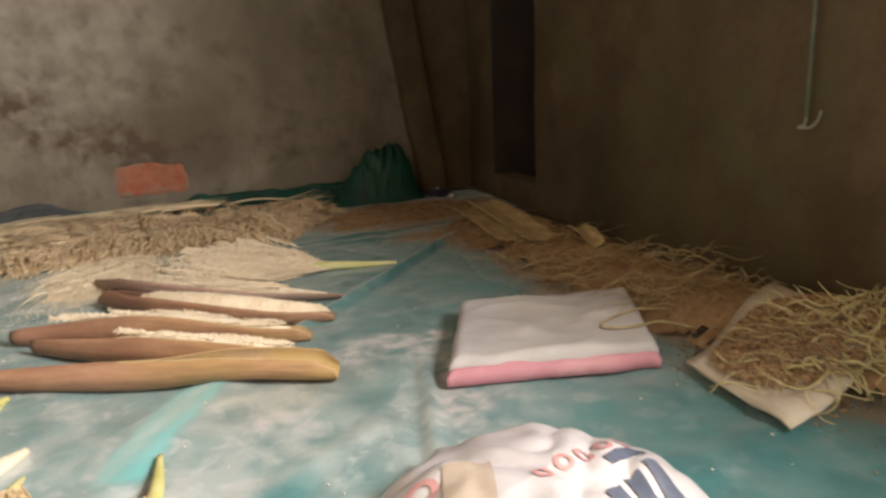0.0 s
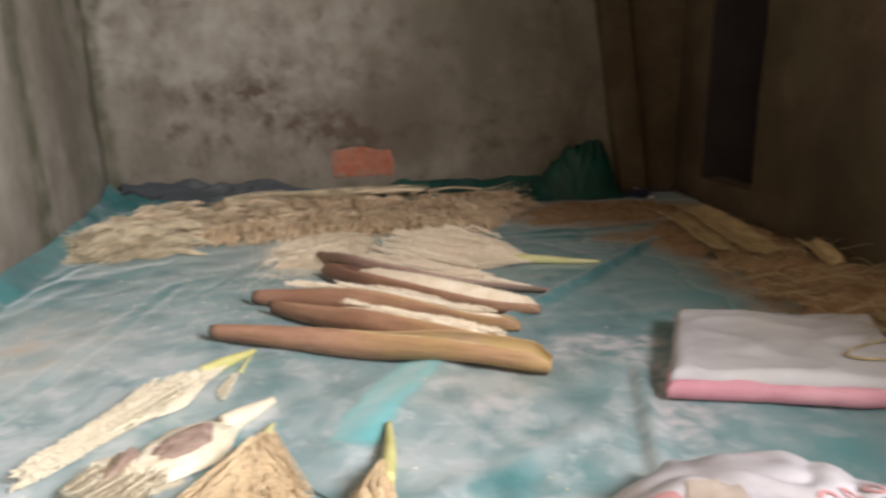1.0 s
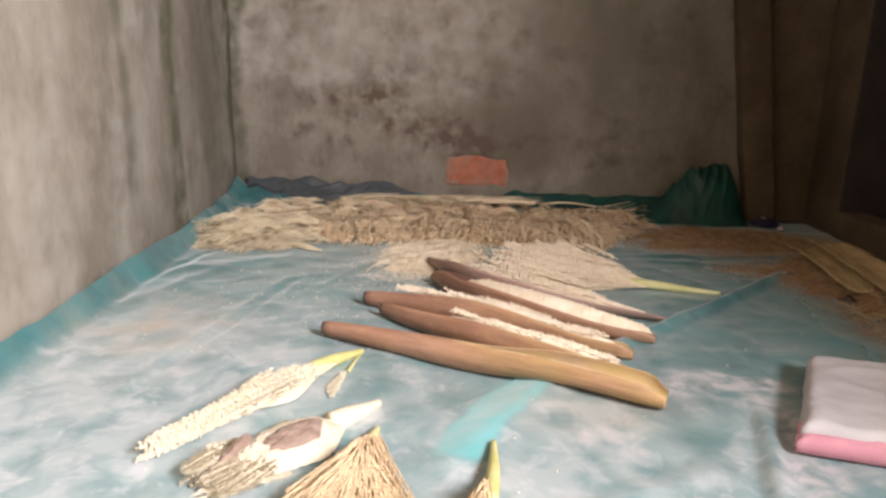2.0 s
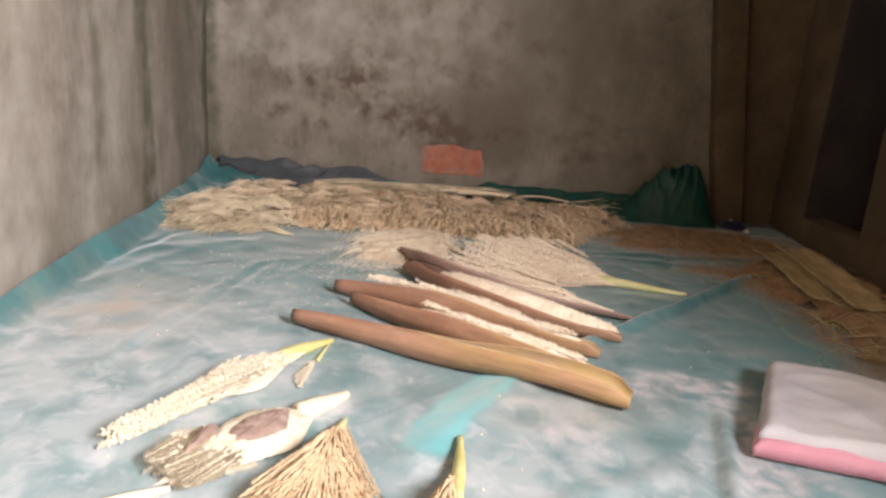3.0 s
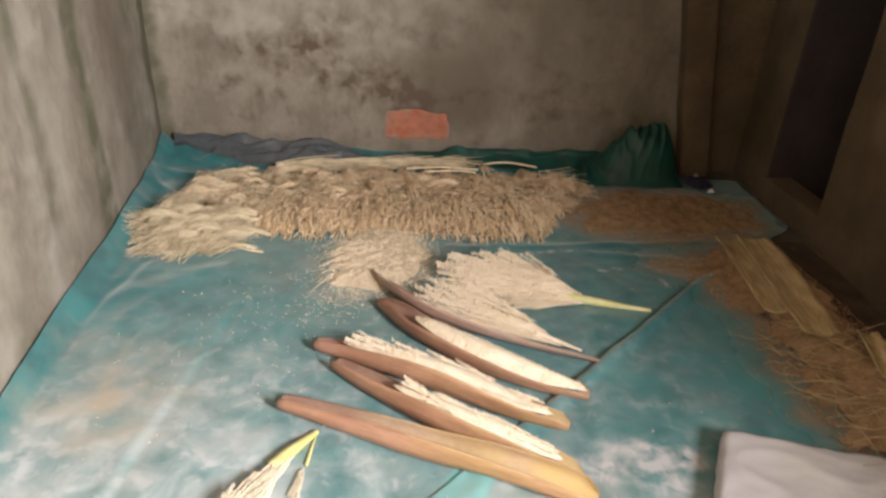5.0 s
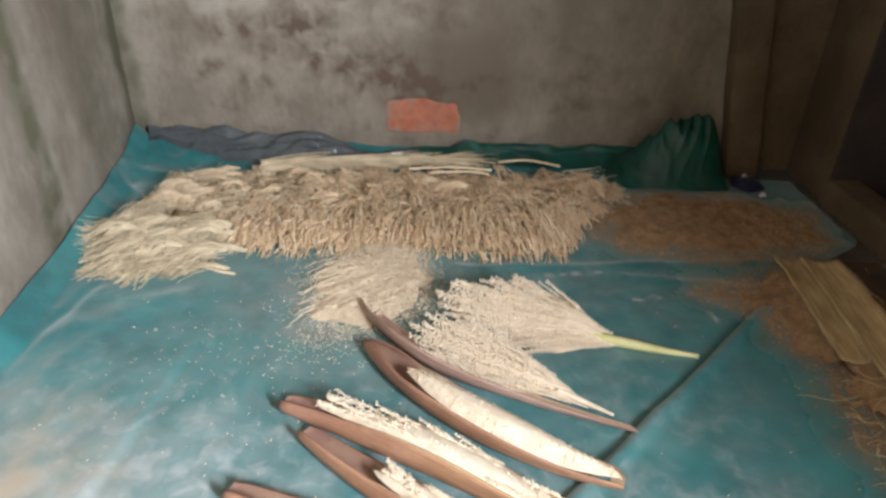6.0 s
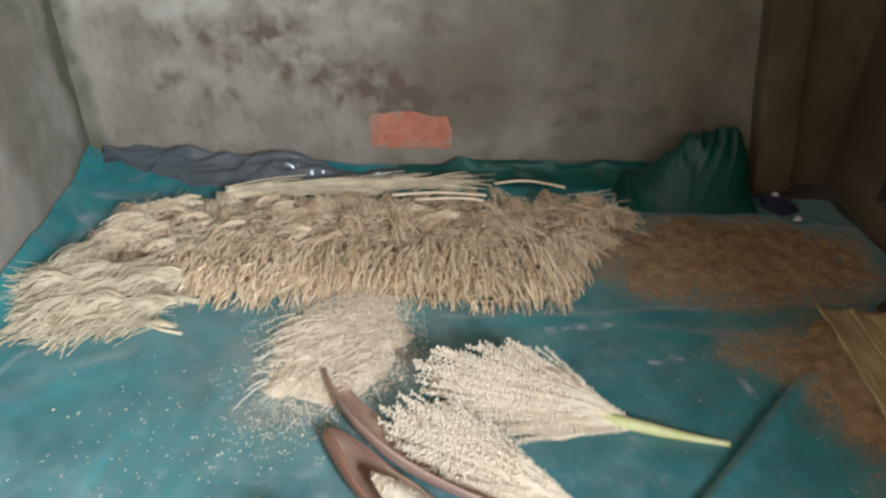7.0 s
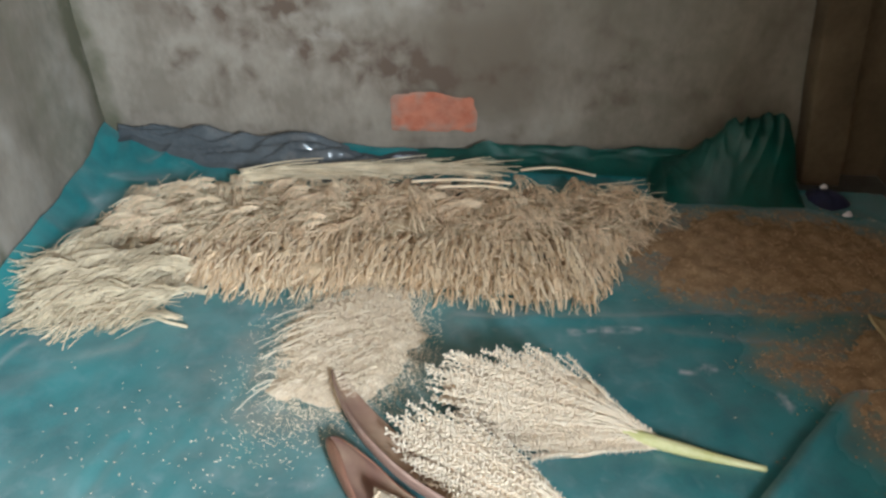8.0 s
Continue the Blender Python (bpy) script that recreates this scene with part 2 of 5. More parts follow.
def grain_of(ob, values):
    """Lengthwise and crosswise coordinates of a grown thing, in metres, for its fibre lines."""
    ob.data.attributes.new("grain", "FLOAT_VECTOR", "POINT").data.foreach_set("vector", np.array(values, np.float32).ravel())


def grid(nu, nv, f):
    """Vertices f(u, v) for u and v from 0 to 1, and the quads between them."""
    verts = [f(i / nu, j / nv) for j in range(nv + 1) for i in range(nu + 1)]
    faces = [(j * (nu + 1) + i, j * (nu + 1) + i + 1, (j + 1) * (nu + 1) + i + 1, (j + 1) * (nu + 1) + i) for j in range(nv) for i in range(nu)]
    return verts, faces


def box(bm, x0, y0, z0, x1, y1, z1, bevel=0.0):
    made = bmesh.ops.create_cube(bm, size=1, matrix=Matrix.Translation(((x0 + x1) / 2, (y0 + y1) / 2, (z0 + z1) / 2)) @ Matrix.Diagonal((x1 - x0, y1 - y0, z1 - z0, 1)))
    if bevel:
        bmesh.ops.bevel(bm, geom=list({e for v in made["verts"] for e in v.link_edges}), offset=bevel, segments=2, affect="EDGES", profile=0.5)


def tube(path, radius, sides=6, cap=True):
    """Vertices and faces of a round tube along a list of points; radius may be a function of 0..1."""
    path = [Vector(p) for p in path]
    verts, faces, n = [], [], len(path)
    for i, p in enumerate(path):
        d = (path[min(i + 1, n - 1)] - path[max(i - 1, 0)]).normalized()
        s = d.cross(Vector((0, 0, 1)) if abs(d.z) < 0.9 else Vector((1, 0, 0))).normalized()
        u = s.cross(d)
        r = radius(i / (n - 1)) if callable(radius) else radius
        for k in range(sides):
            a = 2 * math.pi * k / sides
            verts.append(p + r * (math.cos(a) * s + math.sin(a) * u))
    for i in range(n - 1):
        for k in range(sides):
            a, b = i * sides + k, i * sides + (k + 1) % sides
            faces.append((a, b, b + sides, a + sides))
    if cap:
        faces += [tuple(range(sides))[::-1], tuple(range((n - 1) * sides, n * sides))]
    return verts, faces


def spline(pts, n):
    """n + 1 points along a smooth curve through pts."""
    pts = [Vector(p) for p in pts]
    out = []
    for i in range(n + 1):
        s = i / n * (len(pts) - 1)
        k = min(int(s), len(pts) - 2)
        t = s - k
        p0, p1, p2, p3 = pts[max(k - 1, 0)], pts[k], pts[k + 1], pts[min(k + 2, len(pts) - 1)]
        out.append(0.5 * (2 * p1 + (p2 - p0) * t + (2 * p0 - 5 * p1 + 4 * p2 - p3) * t * t + (3 * p1 - p0 - 3 * p2 + p3) * t ** 3))
    return out


# ---- plan of the room ----
BACK = 2.57


def left_x(y):
    return -0.92 - 0.113 * (y - 1.0)


def right_x(y):
    return 0.90 + 0.075 * (y - 0.75)


RIGHT_END, FAR_START = 1.95, 2.30
FRONT = -1.6
CEIL = 2.4
CREASES = (((-0.858, 0.70), (-0.938, 1.48), -0.006, 0.012), ((-0.938, 1.48), (-0.89, 1.76), -0.005, 0.012), ((-0.836, 0.70), (-0.913, 1.48), 0.0018, 0.016), ((-0.05, 1.06), (-0.21, 0.80), 0.009, 0.03), ((0.205, 0.957), (0.11, 0.66), -0.007, 0.010), ((0.225, 0.957), (0.13, 0.66), 0.009, 0.012), ((-0.62, 1.55), (-0.70, 0.95), 0.0025, 0.012),
           ((-0.60, 1.55), (-0.68, 0.95), -0.003, 0.010), ((-0.10, 1.87), (0.75, 1.93), 0.005, 0.012), ((-0.55, 1.45), (-0.45, 1.75), 0.0018, 0.012),
           ((0.30, 1.85), (0.62, 1.80), 0.005, 0.014), ((-0.35, 0.55), (0.10, 0.80), 0.005, 0.02), ((-0.20, 1.30), (-0.55, 1.28), 0.0018, 0.014),
           ((-0.95, 1.55), (-0.72, 1.72), 0.004, 0.03), ((-0.93, 1.25), (-0.80, 1.62), 0.003, 0.02), ((0.0, 0.70), (-0.10, 0.35), -0.005, 0.014), ((0.42, 0.55), (0.75, 0.62), 0.008, 0.03))
FOLD_A, FOLD_B = (0.56, 1.71), (-0.24, 0.80)


def over_flap(x, y):
    """How far a place lies inside the overlapping sheet, from its slanting edge."""
    return (x - y + 1.15) / math.sqrt(2)


def lie(x, y):
    """Height of the spread sheet over the floor."""
    z = 0.006 + 0.004 * fbm(2.6 * x, 2.6 * y, 1.0, 2) + 0.0022 * fbm(9 * x, 9 * y, 4.0, 2)
    for a, b, h, w in CREASES:
        if abs(x - (a[0] + b[0]) / 2) < 0.6 and abs(y - (a[1] + b[1]) / 2) < 0.6:
            z += h * math.exp(-(seg_dist(x, y, a, b) / w) ** 2)
    ridge = 1 - abs(noise.noise(Vector((5 * x + 2 * y, 3.5 * y, 6.0))))
    z += 0.0035 * ridge ** 6 + 0.0015 * (1 - abs(noise.noise(Vector((9 * x - 4 * y, 11 * y, 2.5))))) ** 8
    corner = smooth(0.45, 0.05, x - left_x(y)) * smooth(0.75, 0.1, BACK - y)
    z += 0.018 * corner * (1 - abs(noise.noise(Vector((9 * x, 8 * y, 1.0))))) ** 3
    z += (0.046 + 0.012 * fbm(3 * y, 7.0)) * smooth(0.055, 0.0, x - left_x(y))
    d = BACK - y
    if d < 0.4:
        top = 0.012 * smooth(-0.35, -0.75, x) + 0.045 + 0.02 * fbm(4 * x, 2.0)
        z += top * math.exp(-((d - 0.02) / (0.10 if x < -0.5 else 0.055)) ** 2)
    return max(z, 0.002)


def bank(x, y):
    """Rise of the loose chaff that is heaped up towards the shaded wall."""
    return (0.055 + 0.012 * fbm(5 * x, 5 * y, 21.0)) * smooth(0.59, 0.75, x) * smooth(0.86, 0.80, x) * smooth(1.96, 1.78, y) * smooth(0.36, 0.62, y)


def rest(x, y):
    """Top of the sheets, and of the chaff banked up on them, at a place."""
    f = over_flap(x, y)
    return lie(x, y) + bank(x, y) + (0.006 if f > 0 and y < 1.75 and x < 0.8 else 0.0)


# ---- structure ----
def wall_mesh(name, a, b, z0, z1, step, depth, label, material=None, thick=0.16):
    """An upright plastered wall from a to b whose rough face looks to the left of that way."""
    a, b = Vector((*a, 0)), Vector((*b, 0))
    way = (b - a).normalized()
    out = Vector((-way.y, way.x, 0))
    length = (b - a).length
    nu, nv = max(2, int(length / step)), max(2, int((z1 - z0) / step))

    def f(u, v):
        p = a + way * length * u
        z = z0 + (z1 - z0) * v
        return p + out * depth(p.x, p.y, z) + Vector((0, 0, z))

    verts, faces = grid(nu, nv, f)
    k = len(verts)
    for p in (a, b):
        for z in (z0, z1):
            for t in (0.02, thick):
                verts.append(p - out * t + Vector((0, 0, z)))
    q = [k + i for i in range(8)]
    faces += [(q[0], q[2], q[3], q[1]), (q[4], q[5], q[7], q[6]), (q[0], q[1], q[5], q[4]), (q[2], q[6], q[7], q[3]), (q[1], q[3], q[7], q[5]), (q[0], q[4], q[6], q[2])]
    ob = link(name, mesh_of(name, verts, faces, material or PLASTER), label=label)
    return tagged(ob, kind="structure", category="wall")


BRICK_BOX = (-0.289, -0.075, 0.102, 0.197)


def back_depth(x, y, z):
    d = 0.004 * fbm(5 * x, 5 * z, 2) + 0.0015 * fbm(22 * x, 22 * z, 5)
    e = 0.016 * fbm(13 * x, 13 * z, 9, 3)
    gap = max(BRICK_BOX[0] - x, x - BRICK_BOX[1], BRICK_BOX[2] - z, z - BRICK_BOX[3]) + e
    return d - 0.014 * smooth(0.012, -0.006, gap)


def side_depth(x, y, z):
    return 0.005 * fbm(4 * y, 4 * z, 12) + 0.0015 * fbm(20 * y, 20 * z, 15)


bm = bmesh.new()
box(bm, -1.4, FRONT - 0.3, -0.12, 1.9, 3.0, 0.0)
floor = tagged(part("floor", bm, CONCRETE), "rough grey concrete floor under the spread tarpaulin", "floor", kind="structure")

# the darker mud colour here imitates the shade behind the pier
wall_mesh("wall_back_corner", (1.1, BACK), (0.80, BACK), 0, 1.2, 0.03, side_depth, "end of the back wall behind the pier, coloured darker for its shade", material=SHADED_MUD)
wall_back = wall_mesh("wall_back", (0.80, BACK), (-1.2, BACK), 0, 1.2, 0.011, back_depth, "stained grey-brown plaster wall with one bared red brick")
bv = wall_back.data.vertices
attribute(wall_back, "grime", [0.75 * smooth(0.12, 0.28, v.co.z) * smooth(0.62, 0.36, v.co.z + 0.06 * fbm(5 * v.co.x, 3)) * smooth(-1.0, -0.75, v.co.x) * smooth(0.05, -0.2, v.co.x) * smooth(-0.35, 0.45, fbm(6 * v.co.x, 8 * v.co.z, 1.5)) + 0.6 * math.exp(-((v.co.x + 0.17) / 0.16) ** 2 - ((v.co.z - 0.25) / 0.05) ** 2) + 0.4 * smooth(0.05, 0.55, fbm(11 * v.co.x, 13 * v.co.z, 33.0)) + 0.55 * math.exp(-((v.co.x - 0.30) / 0.07) ** 2 - ((v.co.z - 0.22) / 0.09) ** 2) for v in bv])
attribute(wall_back, "white", [0.6 * smooth(0.36, 0.5, v.co.z + 0.12 * fbm(3 * v.co.x, 3 * v.co.z, 8)) * smooth(0.25, -0.35, v.co.x) + 0.75 * math.exp(-((math.hypot(v.co.x + 0.46, v.co.z - 0.25) - 0.10 - 0.012 * fbm(9 * v.co.x, 9 * v.co.z, 2.0)) / 0.010) ** 2) * smooth(0.27, 0.31, v.co.z) + 0.5 * math.exp(-((v.co.x - 0.05) / 0.16) ** 2 - ((v.co.z - 0.11) / 0.05) ** 2) for v in bv])
# olive tone to the right; the left corner's shade is painted with this coat
attribute(wall_back, "damp_shade", [0.28 * smooth(-0.1, 0.35, v.co.x + 0.2 * fbm(2 * v.co.x, 2 * v.co.z, 6)) + 0.75 * smooth(0.035, 0.0, abs(v.co.x - left_x(BACK)) - 0.02 + 0.03 * fbm(3, 6 * v.co.z)) for v in bv])
bm = bmesh.new()
box(bm, BRICK_BOX[0] - 0.012, BACK + 0.003, BRICK_BOX[2] - 0.01, BRICK_BOX[1] + 0.012, BACK + 0.07, BRICK_BOX[3] + 0.01, 0.006)
bmesh.ops.subdivide_edges(bm, edges=[e for e in bm.edges if e.calc_length() > 0.05], cuts=8, use_grid_fill=True)
bared = part("brick", bm, BRICK, wall_back, "bared orange-red brick")
attribute(bared, "white", [1.3 - 1.1 * smooth(0.0, 0.03, min(v.co.x - BRICK_BOX[0], BRICK_BOX[1] - v.co.x, v.co.z - BRICK_BOX[2], BRICK_BOX[3] - v.co.z) + 0.012 * fbm(20 * v.co.x, 20 * v.co.z)) for v in bared.data.vertices])

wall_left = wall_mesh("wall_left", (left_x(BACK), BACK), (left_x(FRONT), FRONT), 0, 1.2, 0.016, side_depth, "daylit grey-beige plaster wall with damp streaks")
lv = wall_left.data.vertices
attribute(wall_left, "grime", [0.25 * smooth(0.1, 0.5, fbm(3 * v.co.y, 3 * v.co.z, 4)) for v in lv])
attribute(wall_left, "white", [0.55 * smooth(-0.1, 0.5, fbm(4.5 * v.co.y, 1.3 * v.co.z, 3)) for v in lv])
# olive streaks and stains, plus corner shade painted towards the back wall
attribute(wall_left, "damp_shade", [0.9 * smooth(0.0, 0.5, fbm(5 * v.co.y, 1.4 * v.co.z, 7)) + 0.6 * smooth(0.10, 0.02, BACK - v.co.y) + 0.45 * smooth(0.75, 0.2, BACK - v.co.y) * smooth(-0.4, 0.3, fbm(3 * v.co.y, 2 * v.co.z, 31.0)) for v in lv])

wall_right = wall_mesh("wall_right", (right_x(WIN_Y1), WIN_Y1), (right_x(RIGHT_END), RIGHT_END), 0, 1.2, 0.018, side_depth, "brown mud-plaster wall behind the straw heap, coloured darker for shade", material=SHADED_MUD)
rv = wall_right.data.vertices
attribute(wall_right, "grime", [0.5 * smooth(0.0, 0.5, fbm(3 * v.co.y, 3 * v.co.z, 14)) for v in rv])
attribute(wall_right, "damp_shade", [0.5 * smooth(-0.1, 0.4, fbm(5 * v.co.y, 2.4 * v.co.z, 17)) for v in rv])


def plain(name, boxes, material, label, category="wall"):
    bm = bmesh.new()
    for b in boxes:
        box(bm, *b)
    return tagged(part(name, bm, material, shade=False), label, category, kind="structure")


# upper parts of the walls, the near wall and the window's surround
def flat(x, y, z):
    return 0.0


for nm, a, b in (("wall_back_upper", (1.1, BACK), (-1.2, BACK)), ("wall_left_upper", (left_x(BACK), BACK), (left_x(FRONT), FRONT)), ("wall_right_upper", (right_x(WIN_Y1), WIN_Y1), (right_x(RIGHT_END), RIGHT_END))):
    wall_mesh(nm, a, b, 1.2, CEIL, 0.1, flat, "upper part of the stained plaster wall", material=SHADED_MUD if "right" in nm else PLASTER)
wall_mesh("wall_right_near", (right_x(FRONT), FRONT), (right_x(WIN_Y0), WIN_Y0), 0, CEIL, 0.1, flat, "brown plaster wall beside the open window", material=SHADED_MUD)
wall_mesh("wall_right_lintel", (right_x(WIN_Y0), WIN_Y0), (right_x(WIN_Y1), WIN_Y1), HEAD, CEIL, 0.1, flat, "brown plaster wall over the open window", material=SHADED_MUD)
wall_mesh("wall_right_sill", (right_x(WIN_Y0), WIN_Y0), (right_x(WIN_Y1), WIN_Y1), 0, SILL, 0.1, flat, "brown plaster wall under the open window", material=SHADED_MUD)
wall_mesh("wall_front", (-1.2, FRONT), (1.3, FRONT), 0, CEIL, 0.2, flat, "dark brown plaster wall at the room's near end", material=SHADED_MUD)
plain("ceiling", [(-1.5, FRONT - 0.3, CEIL, 2.0, 3.0, CEIL + 0.12)], WOOD, "dark sooty timber ceiling", "ceiling")
# added dark strip that stands in for shade along the wall's foot
floor_margin = plain("floor_margin", [(0.79, -0.5, 0.0, 0.975, 1.95, 0.004)], SHADED_DIRT, "floor strip between the tarpaulin and the wall, coloured dark for shade", "floor")
ground = plain("ground", [(-80, -80, -0.16, 80, 80, -0.125)], EARTH, "bare earth outside the window", "ground")

# the far stretch of the right wall, the dark opening before it and the pier in the back corner
plain("passage_sill", [(1.0, 1.953, 0, 1.09, 2.295, 0.085)], SHADED_MUD, "low mud-plaster sill under the dark opening")
far = wall_mesh("wall_right_far", (right_x(FAR_START), FAR_START), (right_x(BACK), BACK), 0, CEIL, 0.02, side_depth, "dim brown mud-plaster wall beyond the dark opening", material=SHADED_MUD, thick=0.05)
# passage walls, their shade put into a near-black colour
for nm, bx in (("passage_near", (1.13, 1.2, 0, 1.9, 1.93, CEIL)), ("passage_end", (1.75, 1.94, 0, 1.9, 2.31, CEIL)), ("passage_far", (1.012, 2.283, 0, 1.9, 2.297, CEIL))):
    plain(nm, [bx], PASSAGE_SHADE, "side passage wall, coloured near-black for its lack of light")
bm = bmesh.new()
box(bm, 0.80, BACK - 0.075, 0, 0.905, BACK - 0.006, CEIL, 0.008)
bmesh.ops.subdivide_edges(bm, edges=[e for e in bm.edges if abs(e.verts[0].co.z - e.verts[1].co.z) > 1], cuts=60, use_grid_fill=True)
for v in bm.verts:
    v.co.x += -0.16 * min(v.co.z, 0.9) + 0.006 * fbm(3, 5 * v.co.z, 2)
    v.co.y += 0.004 * fbm(7, 6 * v.co.z, 4)
pier = tagged(part("pier", bm, SHADED_MUD), "narrow leaning plaster pier in the dim corner", "pier", kind="structure")

# ---- the spread sheets ----
CHAFF_A = [(0.26, 2.05), (0.30, 2.20), (0.40, 2.30), (0.50, 2.35), (0.65, 2.33), (0.80, 2.30), (0.945, 2.23), (0.93, 2.03), (0.80, 1.95), (0.55, 1.915), (0.35, 1.955)]
CHAFF_B = [(0.42, 1.76), (0.47, 1.83), (0.60, 1.87), (0.80, 1.91), (0.815, 1.80), (0.815, 1.20), (0.86, 0.80), (0.875, 0.40), (0.76, 0.42), (0.70, 0.50), (0.60, 0.56), (0.60, 0.85), (0.57, 1.10), (0.56, 1.30), (0.575, 1.45), (0.545, 1.66)]


def inside(poly, x, y):
    hit = False
    for (x0, y0), (x1, y1) in zip(poly, poly[1:] + poly[:1]):
        if (y0 > y) != (y1 > y) and x < (x1 - x0) * (y - y0) / (y1 - y0) + x0:
            hit = not hit
    return hit


def edge_gap(poly, x, y):
    d = min(seg_dist(x, y, a, b) for a, b in zip(poly, poly[1:] + poly[:1]))
    return d if inside(poly, x, y) else -d


def sheet_coats(ob):
    """Dust trodden over the sheet and spilt pollen, as loose coats; the dust also carries painted shade."""
    dust_shade, pollen, bright, brown, smear = [], [], [], [], []
    for v in ob.data.vertices:
        x, y = v.co.x, v.co.y
        d = 0.95 * smooth(1.62, 0.75, y) + 0.20
        d *= 0.75 + 0.30 * fbm(3.2 * x, 3.2 * y, 3.0) + 0.30 * fbm(17 * x + 6 * y, 9 * y - 4 * x, 6.0)
        d *= smooth(0.025, 0.065, x - left_x(y) + 0.015 * fbm(4 * y, 2) - 0.10 * smooth(1.45, 1.75, y)) * smooth(0.02, 0.35, BACK - y)
        d *= 1 - 0.6 * smooth(1.3, 1.6, y) * smooth(-0.35, -0.65, x)
        d *= 1 - 0.7 * math.exp(-((x - 0.57) / 0.30) ** 2 - ((y - 0.55) / 0.25) ** 2)
        # less pale dust on the right, so the sheet's colour darkens like shade
        d *= 1 - 0.8 * smooth(0.28, 0.55, x) * smooth(0.9, 1.2, y)
        d *= 1 - 0.52 * smooth(0.10, 0.36, x)
        d += 0.45 * smooth(-0.25, -0.65, x) * smooth(1.55, 0.95, y) * smooth(0.025, 0.065, x - left_x(y))
        d += 0.40 * math.exp(-((x - 0.02) / 0.17) ** 2 - ((y - 0.86) / 0.20) ** 2) * (0.6 + fbm(12 * x, 12 * y, 8.0))
        for sx, sy, sr in ((0.112, 0.882, 0.05), (-0.03, 0.70, 0.045), (0.19, 1.14, 0.05), (0.259, 1.262, 0.045), (0.03, 0.80, 0.03)):
            d *= 1 - 0.85 * math.exp(-((x - sx) / sr) ** 2 - ((y - sy) / (0.8 * sr)) ** 2)
        g = seg_dist(x, y, (-0.085, 1.055), (-0.200, 0.830)) + 0.012 * fbm(14 * x, 14 * y, 9.0)
        clean = smooth(0.046, 0.024, g)
        d *= 1 - 0.85 * clean
        bright.append(clean)
        streak = min(seg_dist(x, y, a, b) for a, b in (((0.10, 1.04), (0.24, 1.02)), ((0.15, 1.08), (0.27, 1.06)), ((-0.03, 0.875), (0.02, 0.86)), ((0.27, 0.93), (0.20, 0.75))))
        thin = min(seg_dist(x, y, a, b) for a, b in (((0.123, 1.85), (0.249, 1.861)), ((0.302, 1.75), (0.36, 1.762)), ((0.449, 1.699), (0.456, 1.672))))
        smear.append(max(smooth(0.05, 0.01, streak + 0.03 * fbm(16 * x, 16 * y, 14.0)), 0.9 * smooth(0.010, 0.002, thin + 0.006 * fbm(30 * x, 30 * y, 3.0))))
        near = max(edge_gap(p, x, y) for p in (CHAFF_A, CHAFF_B)) + 0.05 * fbm(9 * x, 9 * y, 12.0)
        brown.append(smooth(-0.05, 0.035, near))
        dust_shade.append(min(1.0, max(0.0, d)))
        p = 0.8 * math.exp(-((x + 0.77) / 0.16) ** 2 - ((y - 1.22) / 0.20) ** 2) + 0.5 * math.exp(-((x + 0.28) / 0.22) ** 2 - ((y - 1.72) / 0.2) ** 2)
        p += 0.35 * math.exp(-((x - 0.03) / 0.15) ** 2 - ((y - 0.97) / 0.09) ** 2)
        pollen.append(min(1.0, p * (0.7 + 0.9 * fbm(6 * x, 6 * y, 5.0))))
    attribute(ob, "dust_shade", dust_shade), attribute(ob, "pollen", pollen), attribute(ob, "bright", bright), attribute(ob, "chaff", brown), attribute(ob, "smear", smear)


def tarp_place(u, v):
    y = -0.55 + (BACK - 0.022 + 0.55) * v
    x0, x1 = left_x(y) + 0.008, 0.815 + 0.165 * smooth(1.90, 2.06, y) + 0.008 * fbm(6 * y, 9.0) - (0.26 if y > BACK - 0.12 else 0.0)
    x = x0 + (x1 - x0) * u
    return Vector((x, y, lie(x, y)))


tarp = thing("tarpaulin", "creased teal plastic tarpaulin spread wall to wall, dusty", "tarpaulin")
verts, faces = grid(230, 330, tarp_place)
main_sheet = link("sheet", mesh_of("sheet", verts, faces, TARP), tarp)
sheet_coats(main_sheet)


def flap_place(u, v):
    s, w = u * 1.62 - 0.35, v * 0.95
    x = FOLD_A[0] - s * 0.7071 + w * 0.7071
    y = FOLD_A[1] - s * 0.7071 - w * 0.7071
    lim = 0.80 + 0.02 * fbm(5 * y, 3)
    if x > lim:
        x = lim
    y = max(-0.45, min(y, 1.70 + 0.02 * fbm(6 * x, 1.0)))
    hem = 0.014 * smooth(1.02, 1.28, y) * math.exp(-((w - 0.014) / 0.013) ** 2)
    return Vector((x + 0.006 * fbm(5 * s, 2.0) * smooth(0.1, 0, w), y, lie(x, y) + 0.0045 + hem))


verts, faces = grid(170, 110, flap_place)
flap = link("overlapping_sheet", mesh_of("overlapping_sheet", verts, faces, TARP), tarp, "second tarpaulin layer with a folded hem")
sheet_coats(flap)


